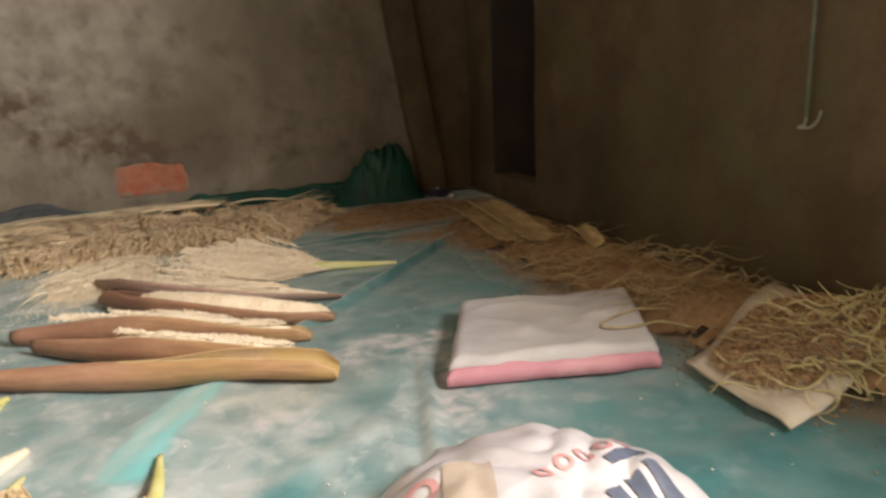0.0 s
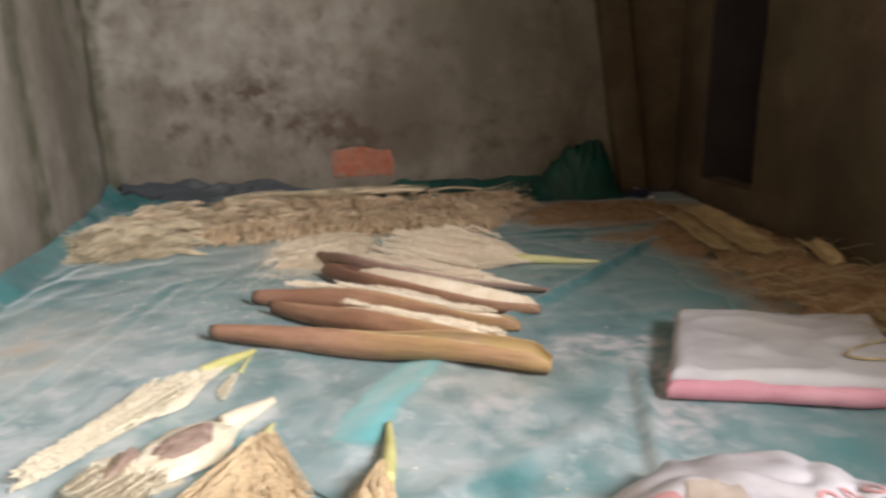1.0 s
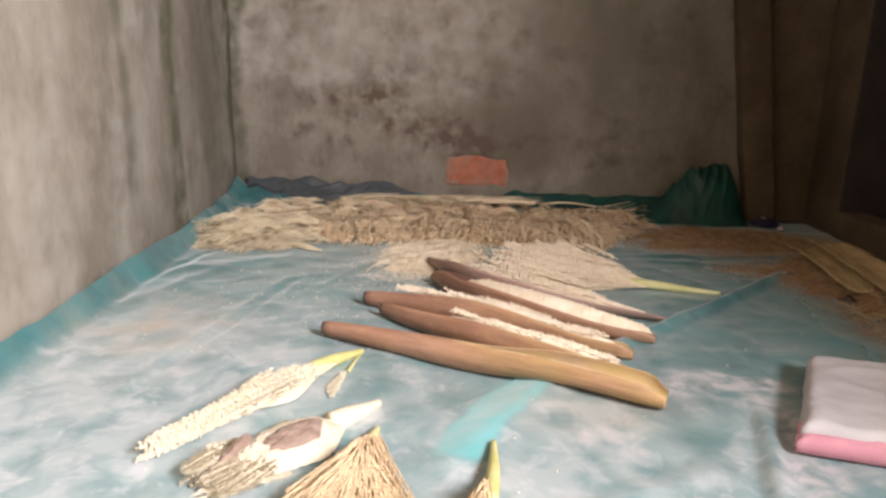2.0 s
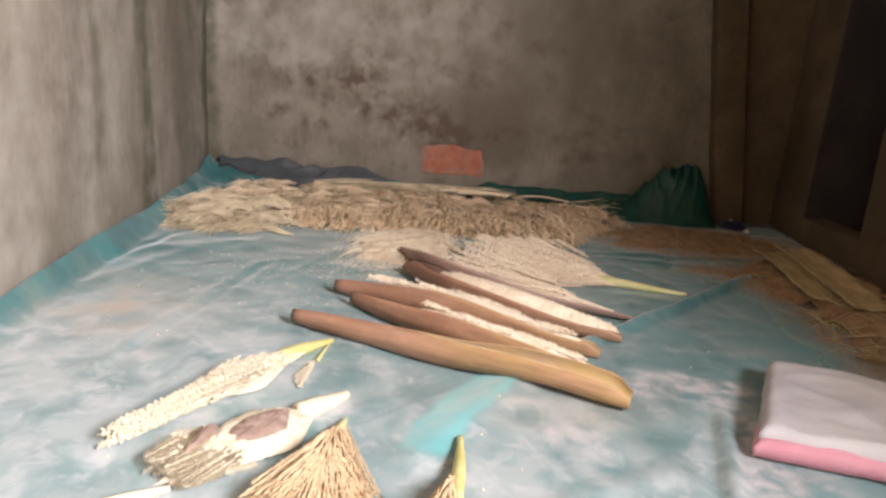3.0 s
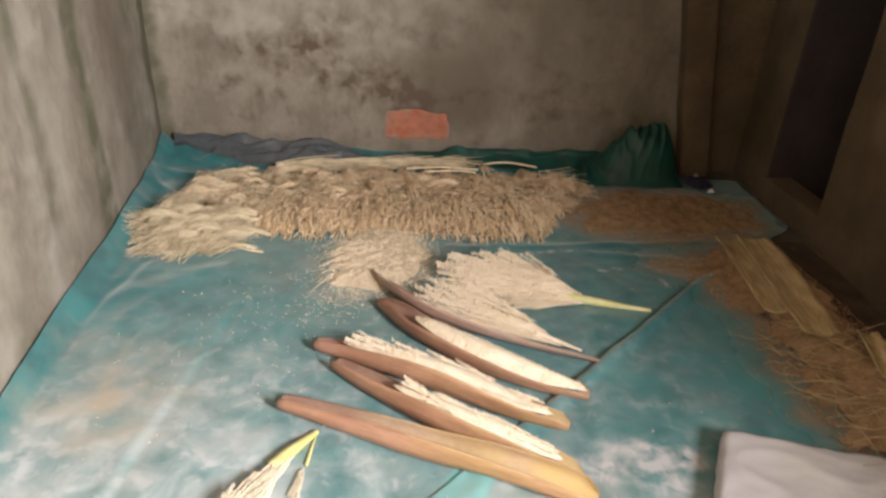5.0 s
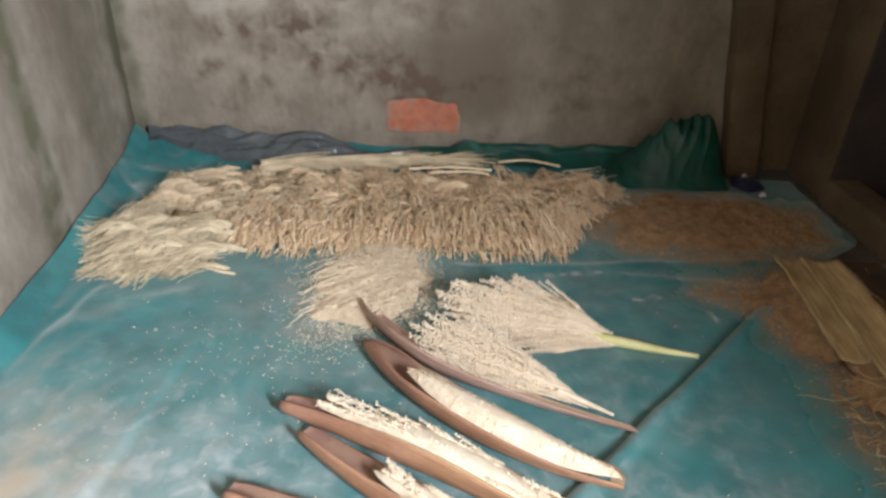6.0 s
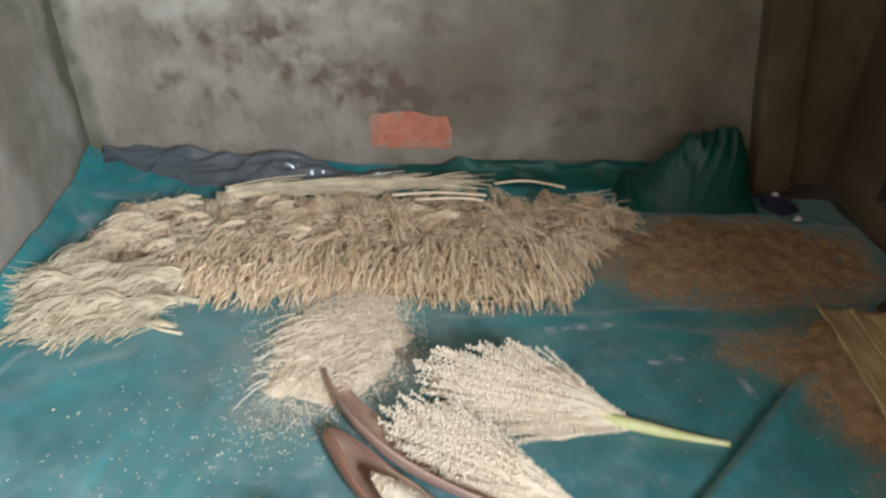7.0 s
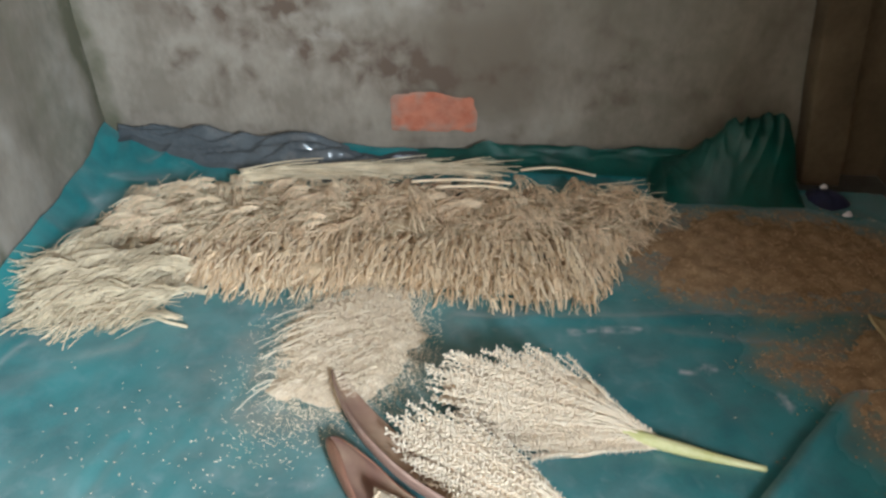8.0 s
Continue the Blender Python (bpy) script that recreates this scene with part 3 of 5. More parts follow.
def back_fold(u, v):
    x = -1.04 + 0.84 * u
    top = 0.092 - 0.022 * smooth(0.2, 0.45, u) + 0.022 * math.exp(-((u - 0.58) / 0.08) ** 2) - 0.06 * smooth(0.64, 0.9, u) + 0.008 * fbm(9 * x, 1.0)
    deep = (0.05 + 0.10 * smooth(0.05, 0.5, u) - 0.06 * smooth(0.7, 1.0, u)) * (1 + 0.35 * fbm(5 * x, 8.0))
    y = BACK - 0.016 - deep * v
    z = top * (0.55 * (1 - v) ** 1.1 + 0.45 * (1 - v ** 2.5)) + 0.030 * math.sin(math.pi * v) * (0.6 + 1.2 * abs(noise.noise(Vector((8 * x + 3 * v, 3 * v, 2.0))))) + 0.022 * noise.noise(Vector((9 * x + 5 * v, 5 * v, 3.0))) * math.sin(math.pi * v)
    z += (0.009 * (1 - abs(noise.noise(Vector((11 * x + 6 * v, 4 * v, 5.0))))) ** 5 + 0.003 * (1 - abs(noise.noise(Vector((23 * x - 9 * v, 9 * v, 8.0))))) ** 5) * math.sin(math.pi * v) ** 0.7
    return Vector((x, y, max(z, lie(x, y) + 0.004 if v > 0.25 else 0.01)))


verts, faces = grid(240, 36, back_fold)
link("turned_edge", mesh_of("turned_edge", verts, faces, GREY_PLASTIC), tarp, "turned-up edge showing the shiny grey underside")


def crumple(name, cx, cy, rx, ry, h, material, label, category, seed, power=2.4, sharp=1.0, nu=90, nv=26):
    """A crumpled lump of plastic sheet resting on the floor, with pinched folds."""
    def f(u, v):
        a = 2 * math.pi * u
        r = v ** 0.75
        wob = 1 + 0.16 * fbm(1.4 * math.cos(a), 1.4 * math.sin(a), seed)
        x, y = cx + rx * r * wob * math.cos(a), cy + ry * r * wob * math.sin(a)
        fold = abs(noise.noise(Vector((11 * x, 11 * y, seed)))) + 0.6 * abs(noise.noise(Vector((23 * x, 23 * y, seed + 3))))
        z = h * (1 - r ** power) * (0.72 + sharp * 0.75 * fold) + 0.12 * h * noise.noise(Vector((6 * x, 6 * y, seed)))
        return Vector((x, y, max(0.0, z) + rest(x, y) + 0.003))
    verts, faces = grid(nu, nv, f)
    return tagged(link(name, mesh_of(name, verts, faces, material)), label, category)


def bundle_place(u, v):
    x, y = 0.385 + 0.375 * u, 2.355 + 0.175 * v
    x += 0.010 * fbm(9 * y, 2.0, 5.0)
    fold = (1 - abs(noise.noise(Vector((15 * x + 5 * y, 7 * y, 3.0))))) ** 2 + 0.6 * (1 - abs(noise.noise(Vector((29 * x - 9 * y, 14 * y, 6.0))))) ** 3
    top = 0.05 + 0.150 * smooth(0.44, 0.61, x + 0.012 * fbm(14 * x, 3.0)) ** 0.8
    rim = smooth(0.0, 0.10, u) * smooth(1.0, 0.80, u) ** 0.5
    tent = max(0.0, 1 - (abs(v - 0.60) / (0.60 if v < 0.6 else 0.40)) ** 1.7)
    return Vector((x, y, rest(x, y) + 0.003 + top * rim * tent * (0.78 + 0.15 * fold + 0.07 * fbm(8 * x, 9 * y, 2.0))))


verts, faces = grid(100, 56, bundle_place)
green = thing("crumpled_plastic", "crumpled dark green plastic heaped in the corner by the pier", "plastic sheet")
for name, low, high in (("bunched_hump", 0.525, 9.0), ("trailing_tail", -9.0, 0.525)):
    own = [q for q in faces if low <= sum(verts[i].x for i in q) / 4 < high]
    keep = sorted({i for q in own for i in q})
    place = {i: k for k, i in enumerate(keep)}
    link(name, mesh_of(name, [verts[i] for i in keep], [tuple(place[i] for i in q) for q in own], GREEN_PLASTIC), green)
crumple("plastic_scrap", 0.825, 2.40, 0.05, 0.055, 0.022, BLUE_PLASTIC, "small crumpled blue plastic scrap beside the green bundle", "scrap", 8.0, nu=40, nv=12)
# the blue plastic's glint, added as a small white lump
crumple("white_fleck", 0.833, 2.445, 0.013, 0.008, 0.020, WHITE_PLASTIC, "white glint on the blue scrap, modelled as a tiny white piece", "scrap", 9.0, nu=20, nv=8)
crumple("white_fleck", 0.840, 2.319, 0.012, 0.006, 0.010, WHITE_PLASTIC, "tiny torn white plastic scrap by the dim wall", "scrap", 12.0, nu=20, nv=8)


def strip_fold(u, v):
    x = -0.22 + 0.75 * u
    y = BACK - 0.03 - 0.06 * v
    z = smooth(-0.02, 0.25, u) * (0.075 + 0.015 * fbm(6 * x, 4.0)) * (1 - v) ** 1.1 + 0.014 * abs(noise.noise(Vector((12 * x, 8 * v, 2))))
    return Vector((x, y, max(z, lie(x, y) + 0.004)))


verts, faces = grid(90, 14, strip_fold)
link("crumpled_edge", mesh_of("crumpled_edge", verts, faces, GREEN_PLASTIC), tarp, "crumpled green edge against the wall")


# ---- flowers ----
def grains(name, spots, size, material, parent, seed):
    """Small loose florets or husks; spots: x, y, z of each."""
    rnd = random.Random(seed)
    verts, faces = [], []
    for x, y, z in spots:
        s = size * rnd.uniform(0.5, 1.4)
        q = Vector((x, y, z + s * 0.4))
        d = Vector((rnd.uniform(-1, 1), rnd.uniform(-1, 1), rnd.uniform(-0.4, 0.6))).normalized()
        e1 = d.orthogonal().normalized() * s * 0.5
        e2 = d.cross(e1).normalized() * s * 0.4
        b = len(verts)
        verts += [q - d * s, q + e1, q + e2, q - e1 - e2, q + d * s]
        faces += [(b, b + 2, b + 1), (b, b + 3, b + 2), (b, b + 1, b + 3), (b + 4, b + 1, b + 2), (b + 4, b + 2, b + 3), (b + 4, b + 3, b + 1)]
    ob = link(name, mesh_of(name, verts, faces, material, shade=False), parent)
    return tagged(ob, kind="stuff") if parent else ob


def strand_mesh(name, length, florets, size, seed, material, bend=0.12, wave=1.0, thick=0.0016):
    """A thin wavy flower strand along +x with small florets set closely all round it."""
    rnd = random.Random(seed)
    n = 12
    path = [Vector((length * i / n, bend * length * (i / n) ** 2 * rnd.uniform(0.6, 1.0) * math.sin(seed) + 0.009 * wave * length * math.sin(2.1 * i + seed), 0.012 * wave * length * math.sin(1.7 * i + seed))) for i in range(n + 1)]
    verts, faces = tube(path, lambda t: thick * (1 - 0.5 * t), 4)
    for k in range(florets):
        t = 0.10 + 0.9 * (k + rnd.random() * 0.6) / florets
        i = min(int(t * n), n - 1)
        p = path[i].lerp(path[i + 1], t * n - i)
        a = k * 2.4 + rnd.uniform(-0.4, 0.4)
        d = Vector((0.75, math.cos(a), math.sin(a))).normalized()
        s = size * rnd.uniform(0.7, 1.2)
        q = p + d * s * 0.9
        e1 = d.cross(Vector((1, 0, 0.2))).normalized() * s * 0.42
        e2 = d.cross(e1).normalized() * s * 0.42
        b = len(verts)
        verts += [q - d * s, q + e1, q + e2, q - e1, q - e2, q + d * s * 0.75]
        faces += [(b, b + 2, b + 1), (b, b + 3, b + 2), (b, b + 4, b + 3), (b, b + 1, b + 4), (b + 5, b + 1, b + 2), (b + 5, b + 2, b + 3), (b + 5, b + 3, b + 4), (b + 5, b + 4, b + 1)]
    me = mesh_of(name, verts, faces, material, shade=False)
    me["span"] = length
    return me


STRANDS = {"flower": [strand_mesh("flower_strand", 0.3, 84, 0.0044, 7 * k + 1, FLOWER, 0.018, 0.30) for k in range(6)]}
STRANDS["pale"] = [strand_mesh("flower_strand", 0.2, 80, 0.0034, 9 * k + 4, PALE_FLOWER, 0.02, 0.2, 0.0012) for k in range(5)]
STRANDS["short"] = [strand_mesh("flower_strand", 0.07, 22, 0.0038, 11 * k + 3, FLOWER, 0.05) for k in range(5)]
SMOOTH_STRANDS = [strand_mesh("flower_strand", 0.2, 14, 0.0022, 5 * k + 2, TAN_FLOWER, 0.012, 0.22, 0.0012) for k in range(5)]


def put_strand(me, root, way, length, parent, twist):
    """Sets a strand at root along way."""
    way = Vector(way).normalized()
    turn = way.to_track_quat("X", "Z").to_matrix().to_4x4() @ pose(0, 0, 0, twist)
    ob = link("flower_strand", me, parent)
    ob.matrix_world = Matrix.Translation(root) @ turn @ Matrix.Diagonal((length / me["span"], 1, 1, 1))


def inflorescence(label, stem_pts, fan_root, fan_tip, half_width, count, kind, stem_material, seed, layers=3, stem_r=0.010, lift=0.012, length=(0.72, 1.0), curve=0.0, blunt=0.3, tall=0.0, bare=0.0, spots=(), gather=1.0):
    """A palm flower head: a flattened stem and a broom of strands that spreads from it.
    fan_root, fan_tip: where the strands begin and where the middle ones end; half_width: of the broom at its end."""
    rnd = random.Random(seed)
    head = thing("palm_flower", label, "palm flower", "palm flower heads on the tarpaulin")
    pts = spline([(x, y, rest(x, y) + z) for x, y, z in stem_pts], 14)
    verts, faces = tube(pts, lambda t: stem_r * (0.45 + 0.55 * smooth(0, 0.7, t)), 8)
    link("stem", mesh_of("stem", verts, faces, stem_material), head)
    a, b = Vector((*fan_root, 0)), Vector((*fan_tip, 0))
    axis = (b - a)
    side = Vector((-axis.y, axis.x, 0)).normalized()
    def mass(u, v):
        s = 2 * v - 1
        reach = (0.10 + (0.90 if bare else 0.80) * u * (1 - blunt * s * s)) * (1 + 0.05 * fbm(5 * s, 3, seed))
        p = a + axis * reach + side * half_width * 0.68 * s * smooth(-0.12, 0.6, u) * (1 - (1 - gather) * smooth(0.45, 1.0, u)) + side * curve * u
        z = lift * (0.9 if bare else 0.42) * math.sqrt(max(0.0, 1 - s * s)) * smooth(0.0, 0.3, u) * smooth(1.0, 0.72, u) + 0.004 * noise.noise(Vector((60 * s * u, 30 * u, seed)))
        return Vector((p.x, p.y, rest(p.x, p.y) + 0.002 + max(0.0, z) + 0.85 * tall * (1 - s) / 2 * smooth(0.0, 0.45, u)))
    if count > 20:
        mv, mf = grid(40, 30, mass)
        link("flower_mass", mesh_of("flower_mass", mv, mf, {"smooth": TAN_FLOWER, "pale": PALE_FLOWER}.get(kind, FLOWER_CORE)), head)
    for u0, v0, ru, rv in spots:
        def spot(u, v):
            w = (0.25 + 0.75 * v) * (1 + 0.18 * fbm(2 * math.cos(6.283 * u), 2 * math.sin(6.283 * u), seed + u0)) if v else 0.0
            p = mass(u0 + ru * w * math.cos(6.283185 * u), v0 + rv * w * math.sin(6.283185 * u))
            return p + Vector((0, 0, (0.0055 if u0 < 0.7 else 0.016) * (1 - 0.85 * v ** 3)))
        mv, mf = grid(30, 8, spot)
        link("withered_patch", mesh_of("withered_patch", mv, mf, MAUVE_BED), head, "withered mauve-brown patch")
    pool = SMOOTH_STRANDS if kind == "smooth" else STRANDS[kind]
    for k in range(count):
        lay = k % layers
        s = -1 + 2 * ((k * 0.618) % 1.0)
        back = rnd.uniform(bare, min(0.86, bare + {"smooth": 0.55, "flower": 0.24}.get(kind, 0.42)))
        root = a + axis * back + side * s * half_width * (0.30 * (0.25 + back) + 1.3 * (1 - gather) * back)
        end = a + axis * rnd.uniform(*length) * (1 - blunt * s * s) + side * half_width * gather * (s + rnd.uniform(-0.05, 0.05)) + side * curve
        if (end - root).length < 0.03:
            end = root + axis.normalized() * 0.04
        root.z = rest(root.x, root.y) + 0.006 + lift * (0.2 + 0.8 * lay / layers) * smooth(-0.08, 0.35, back)
        end.z = rest(end.x, end.y) + 0.005 + lift * (0.15 + 0.85 * lay / layers) * (1 - 0.6 * s * s)
        root.z += tall * (1 - s) / 2 * smooth(0.0, 0.4, back)
        end.z += tall * (1 - s) / 2
        put_strand(rnd.choice(pool), root, end - root, (end - root).length, head, rnd.uniform(0, 360))
    return head


def spathe(label, line, width, height, seed, curl=1.75, fill="", roll=0.0, yellow=0.0, wine=0.25, fill_span=(0.2, 0.95), rims=True, end=0.6, beak=0.45, blunt=0.08, close=2.6, flare=0.2, material=None):
    """A woody boat-shaped palm sheath, split open along its top, pointed at the first end of line; fill: what is packed inside."""
    rnd = random.Random(seed)
    body = thing("palm_spathe", label, "palm sheath", "split palm sheaths on the tarpaulin")
    n, m = 40, 16
    pts = spline([(x, y, rest(x, y) + z) for x, y, z in line], n)

    def prof(t):
        return max(0.05, (blunt + (1 - blunt) * min(1.0, t / beak) ** 0.8) * smooth(-0.006, 0.030, t) ** 0.5 * (1 - end * smooth(0.45, 1.02, t)) * (1 - 0.40 * smooth(0.93, 1.0, t)))

    def ring(i, inset):
        t = i / n
        d = (pts[min(i + 1, n)] - pts[max(i - 1, 0)]).normalized()
        s = d.cross(Vector((0, 0, 1))).normalized()
        s = (Matrix.Rotation(roll, 3, d) @ s)
        u = s.cross(d)
        w, h = width / 2 * prof(t) - inset, height / 2 * prof(t) - inset
        th = curl + (close - curl) * smooth(0.30, 0.06, t)
        near, away = th - flare * smooth(0.40, 0.85, t), th + 0.6 * flare * smooth(0.40, 0.85, t)
        full_w, full_h = width / 2 * prof(t), height / 2 * prof(t)
        mid = pts[i] + Vector((0, 0, math.hypot(full_h * math.cos(roll), full_w * math.sin(roll))))
        out = []
        for k in range(m + 1):
            a = -away + (near + away) * k / m
            bump = 1 + 0.03 * math.sin(5 * a + 3 * t + seed) + 0.02 * fbm(8 * t, 2 * a, seed)
            out.append(mid + s * (max(w, 0.001) * bump * math.sin(a)) - u * (max(h, 0.001) * math.cos(a)))
        return out

    outer, inner = [], []
    for i in range(n + 1):
        outer += ring(i, 0.0)
        inner += ring(i, 0.0028)
    k = len(outer)
    faces = []
    for i in range(n):
        for j in range(m):
            a = i * (m + 1) + j
            faces.append((a, a + 1, a + m + 2, a + m + 1))
        for j in (0, m):
            a = i * (m + 1) + j
            faces.append((a, a + m + 1, k + a + m + 1, k + a) if j == 0 else (a, k + a, k + a + m + 1, a + m + 1))
    husk = link("husk", mesh_of("husk", outer + inner, faces, material or HUSK), body)
    ts = [i / n for _ in (0, 1) for i in range(n + 1) for _ in range(m + 1)]
    grain_of(husk, [(0.55 * i / n, width * k / m, 0.37 * seed + lay) for lay in (0, 1) for i in range(n + 1) for k in range(m + 1)])
    attribute(husk, "yellowed", [yellow * smooth(0.35, 0.8, t) for t in ts])
    attribute(husk, "wine", [wine * smooth(0.55, 0.0, t) for t in ts])
    attribute(husk, "tip", [smooth(0.075, 0.015, t) for t in ts])
    lin = [(a, a + m + 1, a + m + 2, a + 1) for i in range(n) for j in range(m) for a in (i * (m + 1) + j,)]
    lining = link("lining", mesh_of("lining", inner, lin, LINING), body, "pale fibrous inner lining")
    attribute(lining, "wine", [smooth(0.5, 0.1, t) for t in ts[: len(inner)]])
    attribute(lining, "yellowed", [yellow * smooth(0.45, 0.7, t) for t in ts[: len(inner)]])
    for j in (0, m) if rims else ():
        edge = [outer[i * (m + 1) + j].lerp(inner[i * (m + 1) + j], 0.5) for i in range(int(0.3 * n), n - 1)]
        link("rim", mesh_of("rim", *tube(edge, lambda t: 0.0014 * (0.5 + math.sin(math.pi * t)), 5), RIM), husk, "paler split rim")
    i0, i1 = int(fill_span[0] * n), int(fill_span[1] * n)
    if fill:
        verts, fs = [], []
        for i in range(i0, i1 + 1):
            r = ring(i, 0.004)
            lo, hi = r[0] + (r[0] - r[m // 2]) * 0.10, r[-2]
            e = max(0.0, math.sin(math.pi * (i - i0) / (i1 - i0))) ** 0.55
            for j in range(m + 1):
                q = lo.lerp(hi, 0.5 + (j / m - 0.5) * e)
                verts.append(q + Vector((0, 0, (0.020 if fill == "packed" else 0.012) * e * math.sin(math.pi * j / m) + 0.0012 * rnd.random())))
        rows = i1 - i0
        fs = [(a, a + m + 1, a + m + 2, a + 1) for i in range(rows) for j in range(m) for a in (i * (m + 1) + j,)]
        link("packed_flower", mesh_of("packed_flower", verts, fs, FLOWER), body, "tightly packed cream flower buds")
        if fill == "packed":
            beads = []
            for _ in range(1500):
                i, j = rnd.randint(1, rows - 1), rnd.randint(1, m - 1)
                if rnd.random() < 0.25 + 0.75 * smooth(0.35, 0.9, j / m):
                    a = i * (m + 1) + j
                    beads.append(verts[a].lerp(verts[a + (m + 1 if rnd.random() < 0.5 else 1)], rnd.random()))
            grains("bud_layer", beads, 0.0022, FLOWER, body, seed + 40)
        for _ in range(0 if fill == "packed" else 38):
            i = rnd.randint(i0 + 3, i1 - 1)
            r = ring(i, 0.004)
            d = (pts[i] - pts[i - 1]).normalized()
            s = d.cross(Vector((0, 0, 1)))
            root = r[0].lerp(r[-2], rnd.uniform(0.05, 0.85)) + Vector((0, 0, 0.012))
            length = min(rnd.uniform(0.05, 0.09), max(0.03, (i - i0) / n * 0.5))
            drift = 0.05 if fill == "packed" else 0.16
            put_strand(rnd.choice(STRANDS["short"]), root, -d + s * rnd.uniform(-drift, 0.5 * drift) + Vector((0, 0, rnd.uniform(0.0, 0.07))), length, body, rnd.uniform(0, 360))
    return body


spathe("split brown palm sheath with a yellowed end", [(-0.455, 1.195, 0.004), (-0.33, 1.143, 0.0), (-0.18, 1.076, 0.0), (-0.05, 1.013, 0.0), (0.085, 0.950, 0.004)], 0.062, 0.062, 1, curl=2.0, yellow=0.6, roll=-0.40, end=0.10, beak=0.42, blunt=0.50, close=2.0, flare=0.42)
spathe("split brown palm sheath half full of cream flowers", [(-0.365, 1.320, 0.004), (-0.255, 1.225, 0.0), (-0.12, 1.128, 0.0), (0.0, 1.056, 0.0), (0.075, 1.012, 0.0)], 0.066, 0.080, 2, curl=1.75, fill="loose", yellow=0.5, roll=-0.42, end=0.50, beak=0.40, blunt=0.42, close=1.75, fill_span=(0.28, 0.88))
spathe("split reddish-brown palm sheath with cream flowers inside", [(-0.412, 1.385, 0.004), (-0.29, 1.333, 0.0), (-0.14, 1.255, 0.0), (-0.01, 1.176, 0.0), (0.080, 1.130, 0.0)], 0.074, 0.084, 3, curl=1.75, fill="loose", roll=-0.42, end=0.52, beak=0.40, blunt=0.42, close=1.75, yellow=0.35, wine=0.5, fill_span=(0.15, 0.92))
spathe("split brown palm sheath packed with smooth cream buds", [(-0.285, 1.560, 0.008), (-0.20, 1.453, 0.0), (-0.08, 1.342, 0.0), (0.045, 1.262, 0.0), (0.140, 1.220, 0.0)], 0.082, 0.086, 4, curl=1.62, fill="packed", end=0.50, beak=0.34, wine=0.6, fill_span=(0.26, 0.98), roll=-0.30, rims=False)
spathe("curved mauve-brown palm sheath lying open over its flowers", [(-0.298, 1.705, 0.012), (-0.235, 1.600, 0.006), (-0.13, 1.490, 0.0), (0.03, 1.405, 0.0), (0.205, 1.330, 0.0)], 0.078, 0.060, 5, curl=1.45, close=1.3, end=0.72, rims=False, wine=0.6, roll=-0.65, beak=0.34, blunt=0.2, material=MAUVE_HUSK)

inflorescence("large cream palm flower head fanned out with a pale green stem", [(0.370, 1.543, 0.004), (0.30, 1.558, 0.007), (0.226, 1.578, 0.012), (0.13, 1.61, 0.014)], (0.238, 1.578), (-0.155, 1.672), 0.088, 130, "flower", STEM, 11, layers=5, stem_r=0.011, lift=0.026, tall=0.062, blunt=0.42)
inflorescence("cream palm flower head lying along a sheath", [(0.16, 1.37, 0.012), (0.12, 1.395, 0.015), (0.07, 1.425, 0.018)], (0.125, 1.395), (-0.20, 1.60), 0.062, 95, "flower", FLOWER, 12, layers=4, stem_r=0.006, lift=0.034, tall=0.032)
inflorescence("slender pale palm flower head with a yellow-green stem", [(-0.372, 1.128, 0.004), (-0.405, 1.085, 0.007), (-0.435, 1.04, 0.010)], (-0.405, 1.075), (-0.572, 0.755), 0.050, 280, "pale", YELLOW_STEM, 13, layers=4, stem_r=0.011, lift=0.030, blunt=0.35, length=(0.55, 1.02), gather=0.14)
inflorescence("pale palm flower head with a bruised brown spot", [(-0.318, 0.945, 0.004), (-0.345, 0.905, 0.007), (-0.37, 0.87, 0.010)], (-0.335, 0.915), (-0.482, 0.708), 0.074, 110, "pale", PALE_FLOWER, 14, layers=4, stem_r=0.014, lift=0.024, bare=0.66, gather=0.62, length=(0.84, 1.0), spots=((0.43, 0.58, 0.19, 0.24), (0.82, 0.28, 0.15, 0.19)))
inflorescence("bushy tan palm flower head", [(-0.308, 0.870, 0.004), (-0.309, 0.835, 0.010), (-0.31, 0.80, 0.014)], (-0.309, 0.845), (-0.315, 0.57), 0.070, 520, "smooth", STEM, 15, layers=5, stem_r=0.007, lift=0.042)
inflorescence("tan palm flower head with a bright yellow stem", [(-0.158, 0.828, 0.004), (-0.160, 0.765, 0.010), (-0.165, 0.70, 0.014)], (-0.162, 0.76), (-0.205, 0.50), 0.040, 170, "smooth", YELLOW_STEM, 16, layers=4, stem_r=0.0085, lift=0.04)
inflorescence("two loose pale flower strands", [(-0.374, 1.118, 0.003), (-0.378, 1.08, 0.003), (-0.381, 1.05, 0.003)], (-0.379, 1.07), (-0.392, 0.935), 0.013, 3, "pale", STEM, 17, layers=2, stem_r=0.003, lift=0.006)
inflorescence("pale palm flower head at the edge of the group", [(-0.47, 0.70, 0.004), (-0.50, 0.67, 0.008), (-0.53, 0.64, 0.01)], (-0.50, 0.67), (-0.66, 0.50), 0.06, 70, "pale", PALE_FLOWER, 18, layers=4, stem_r=0.008, lift=0.03)

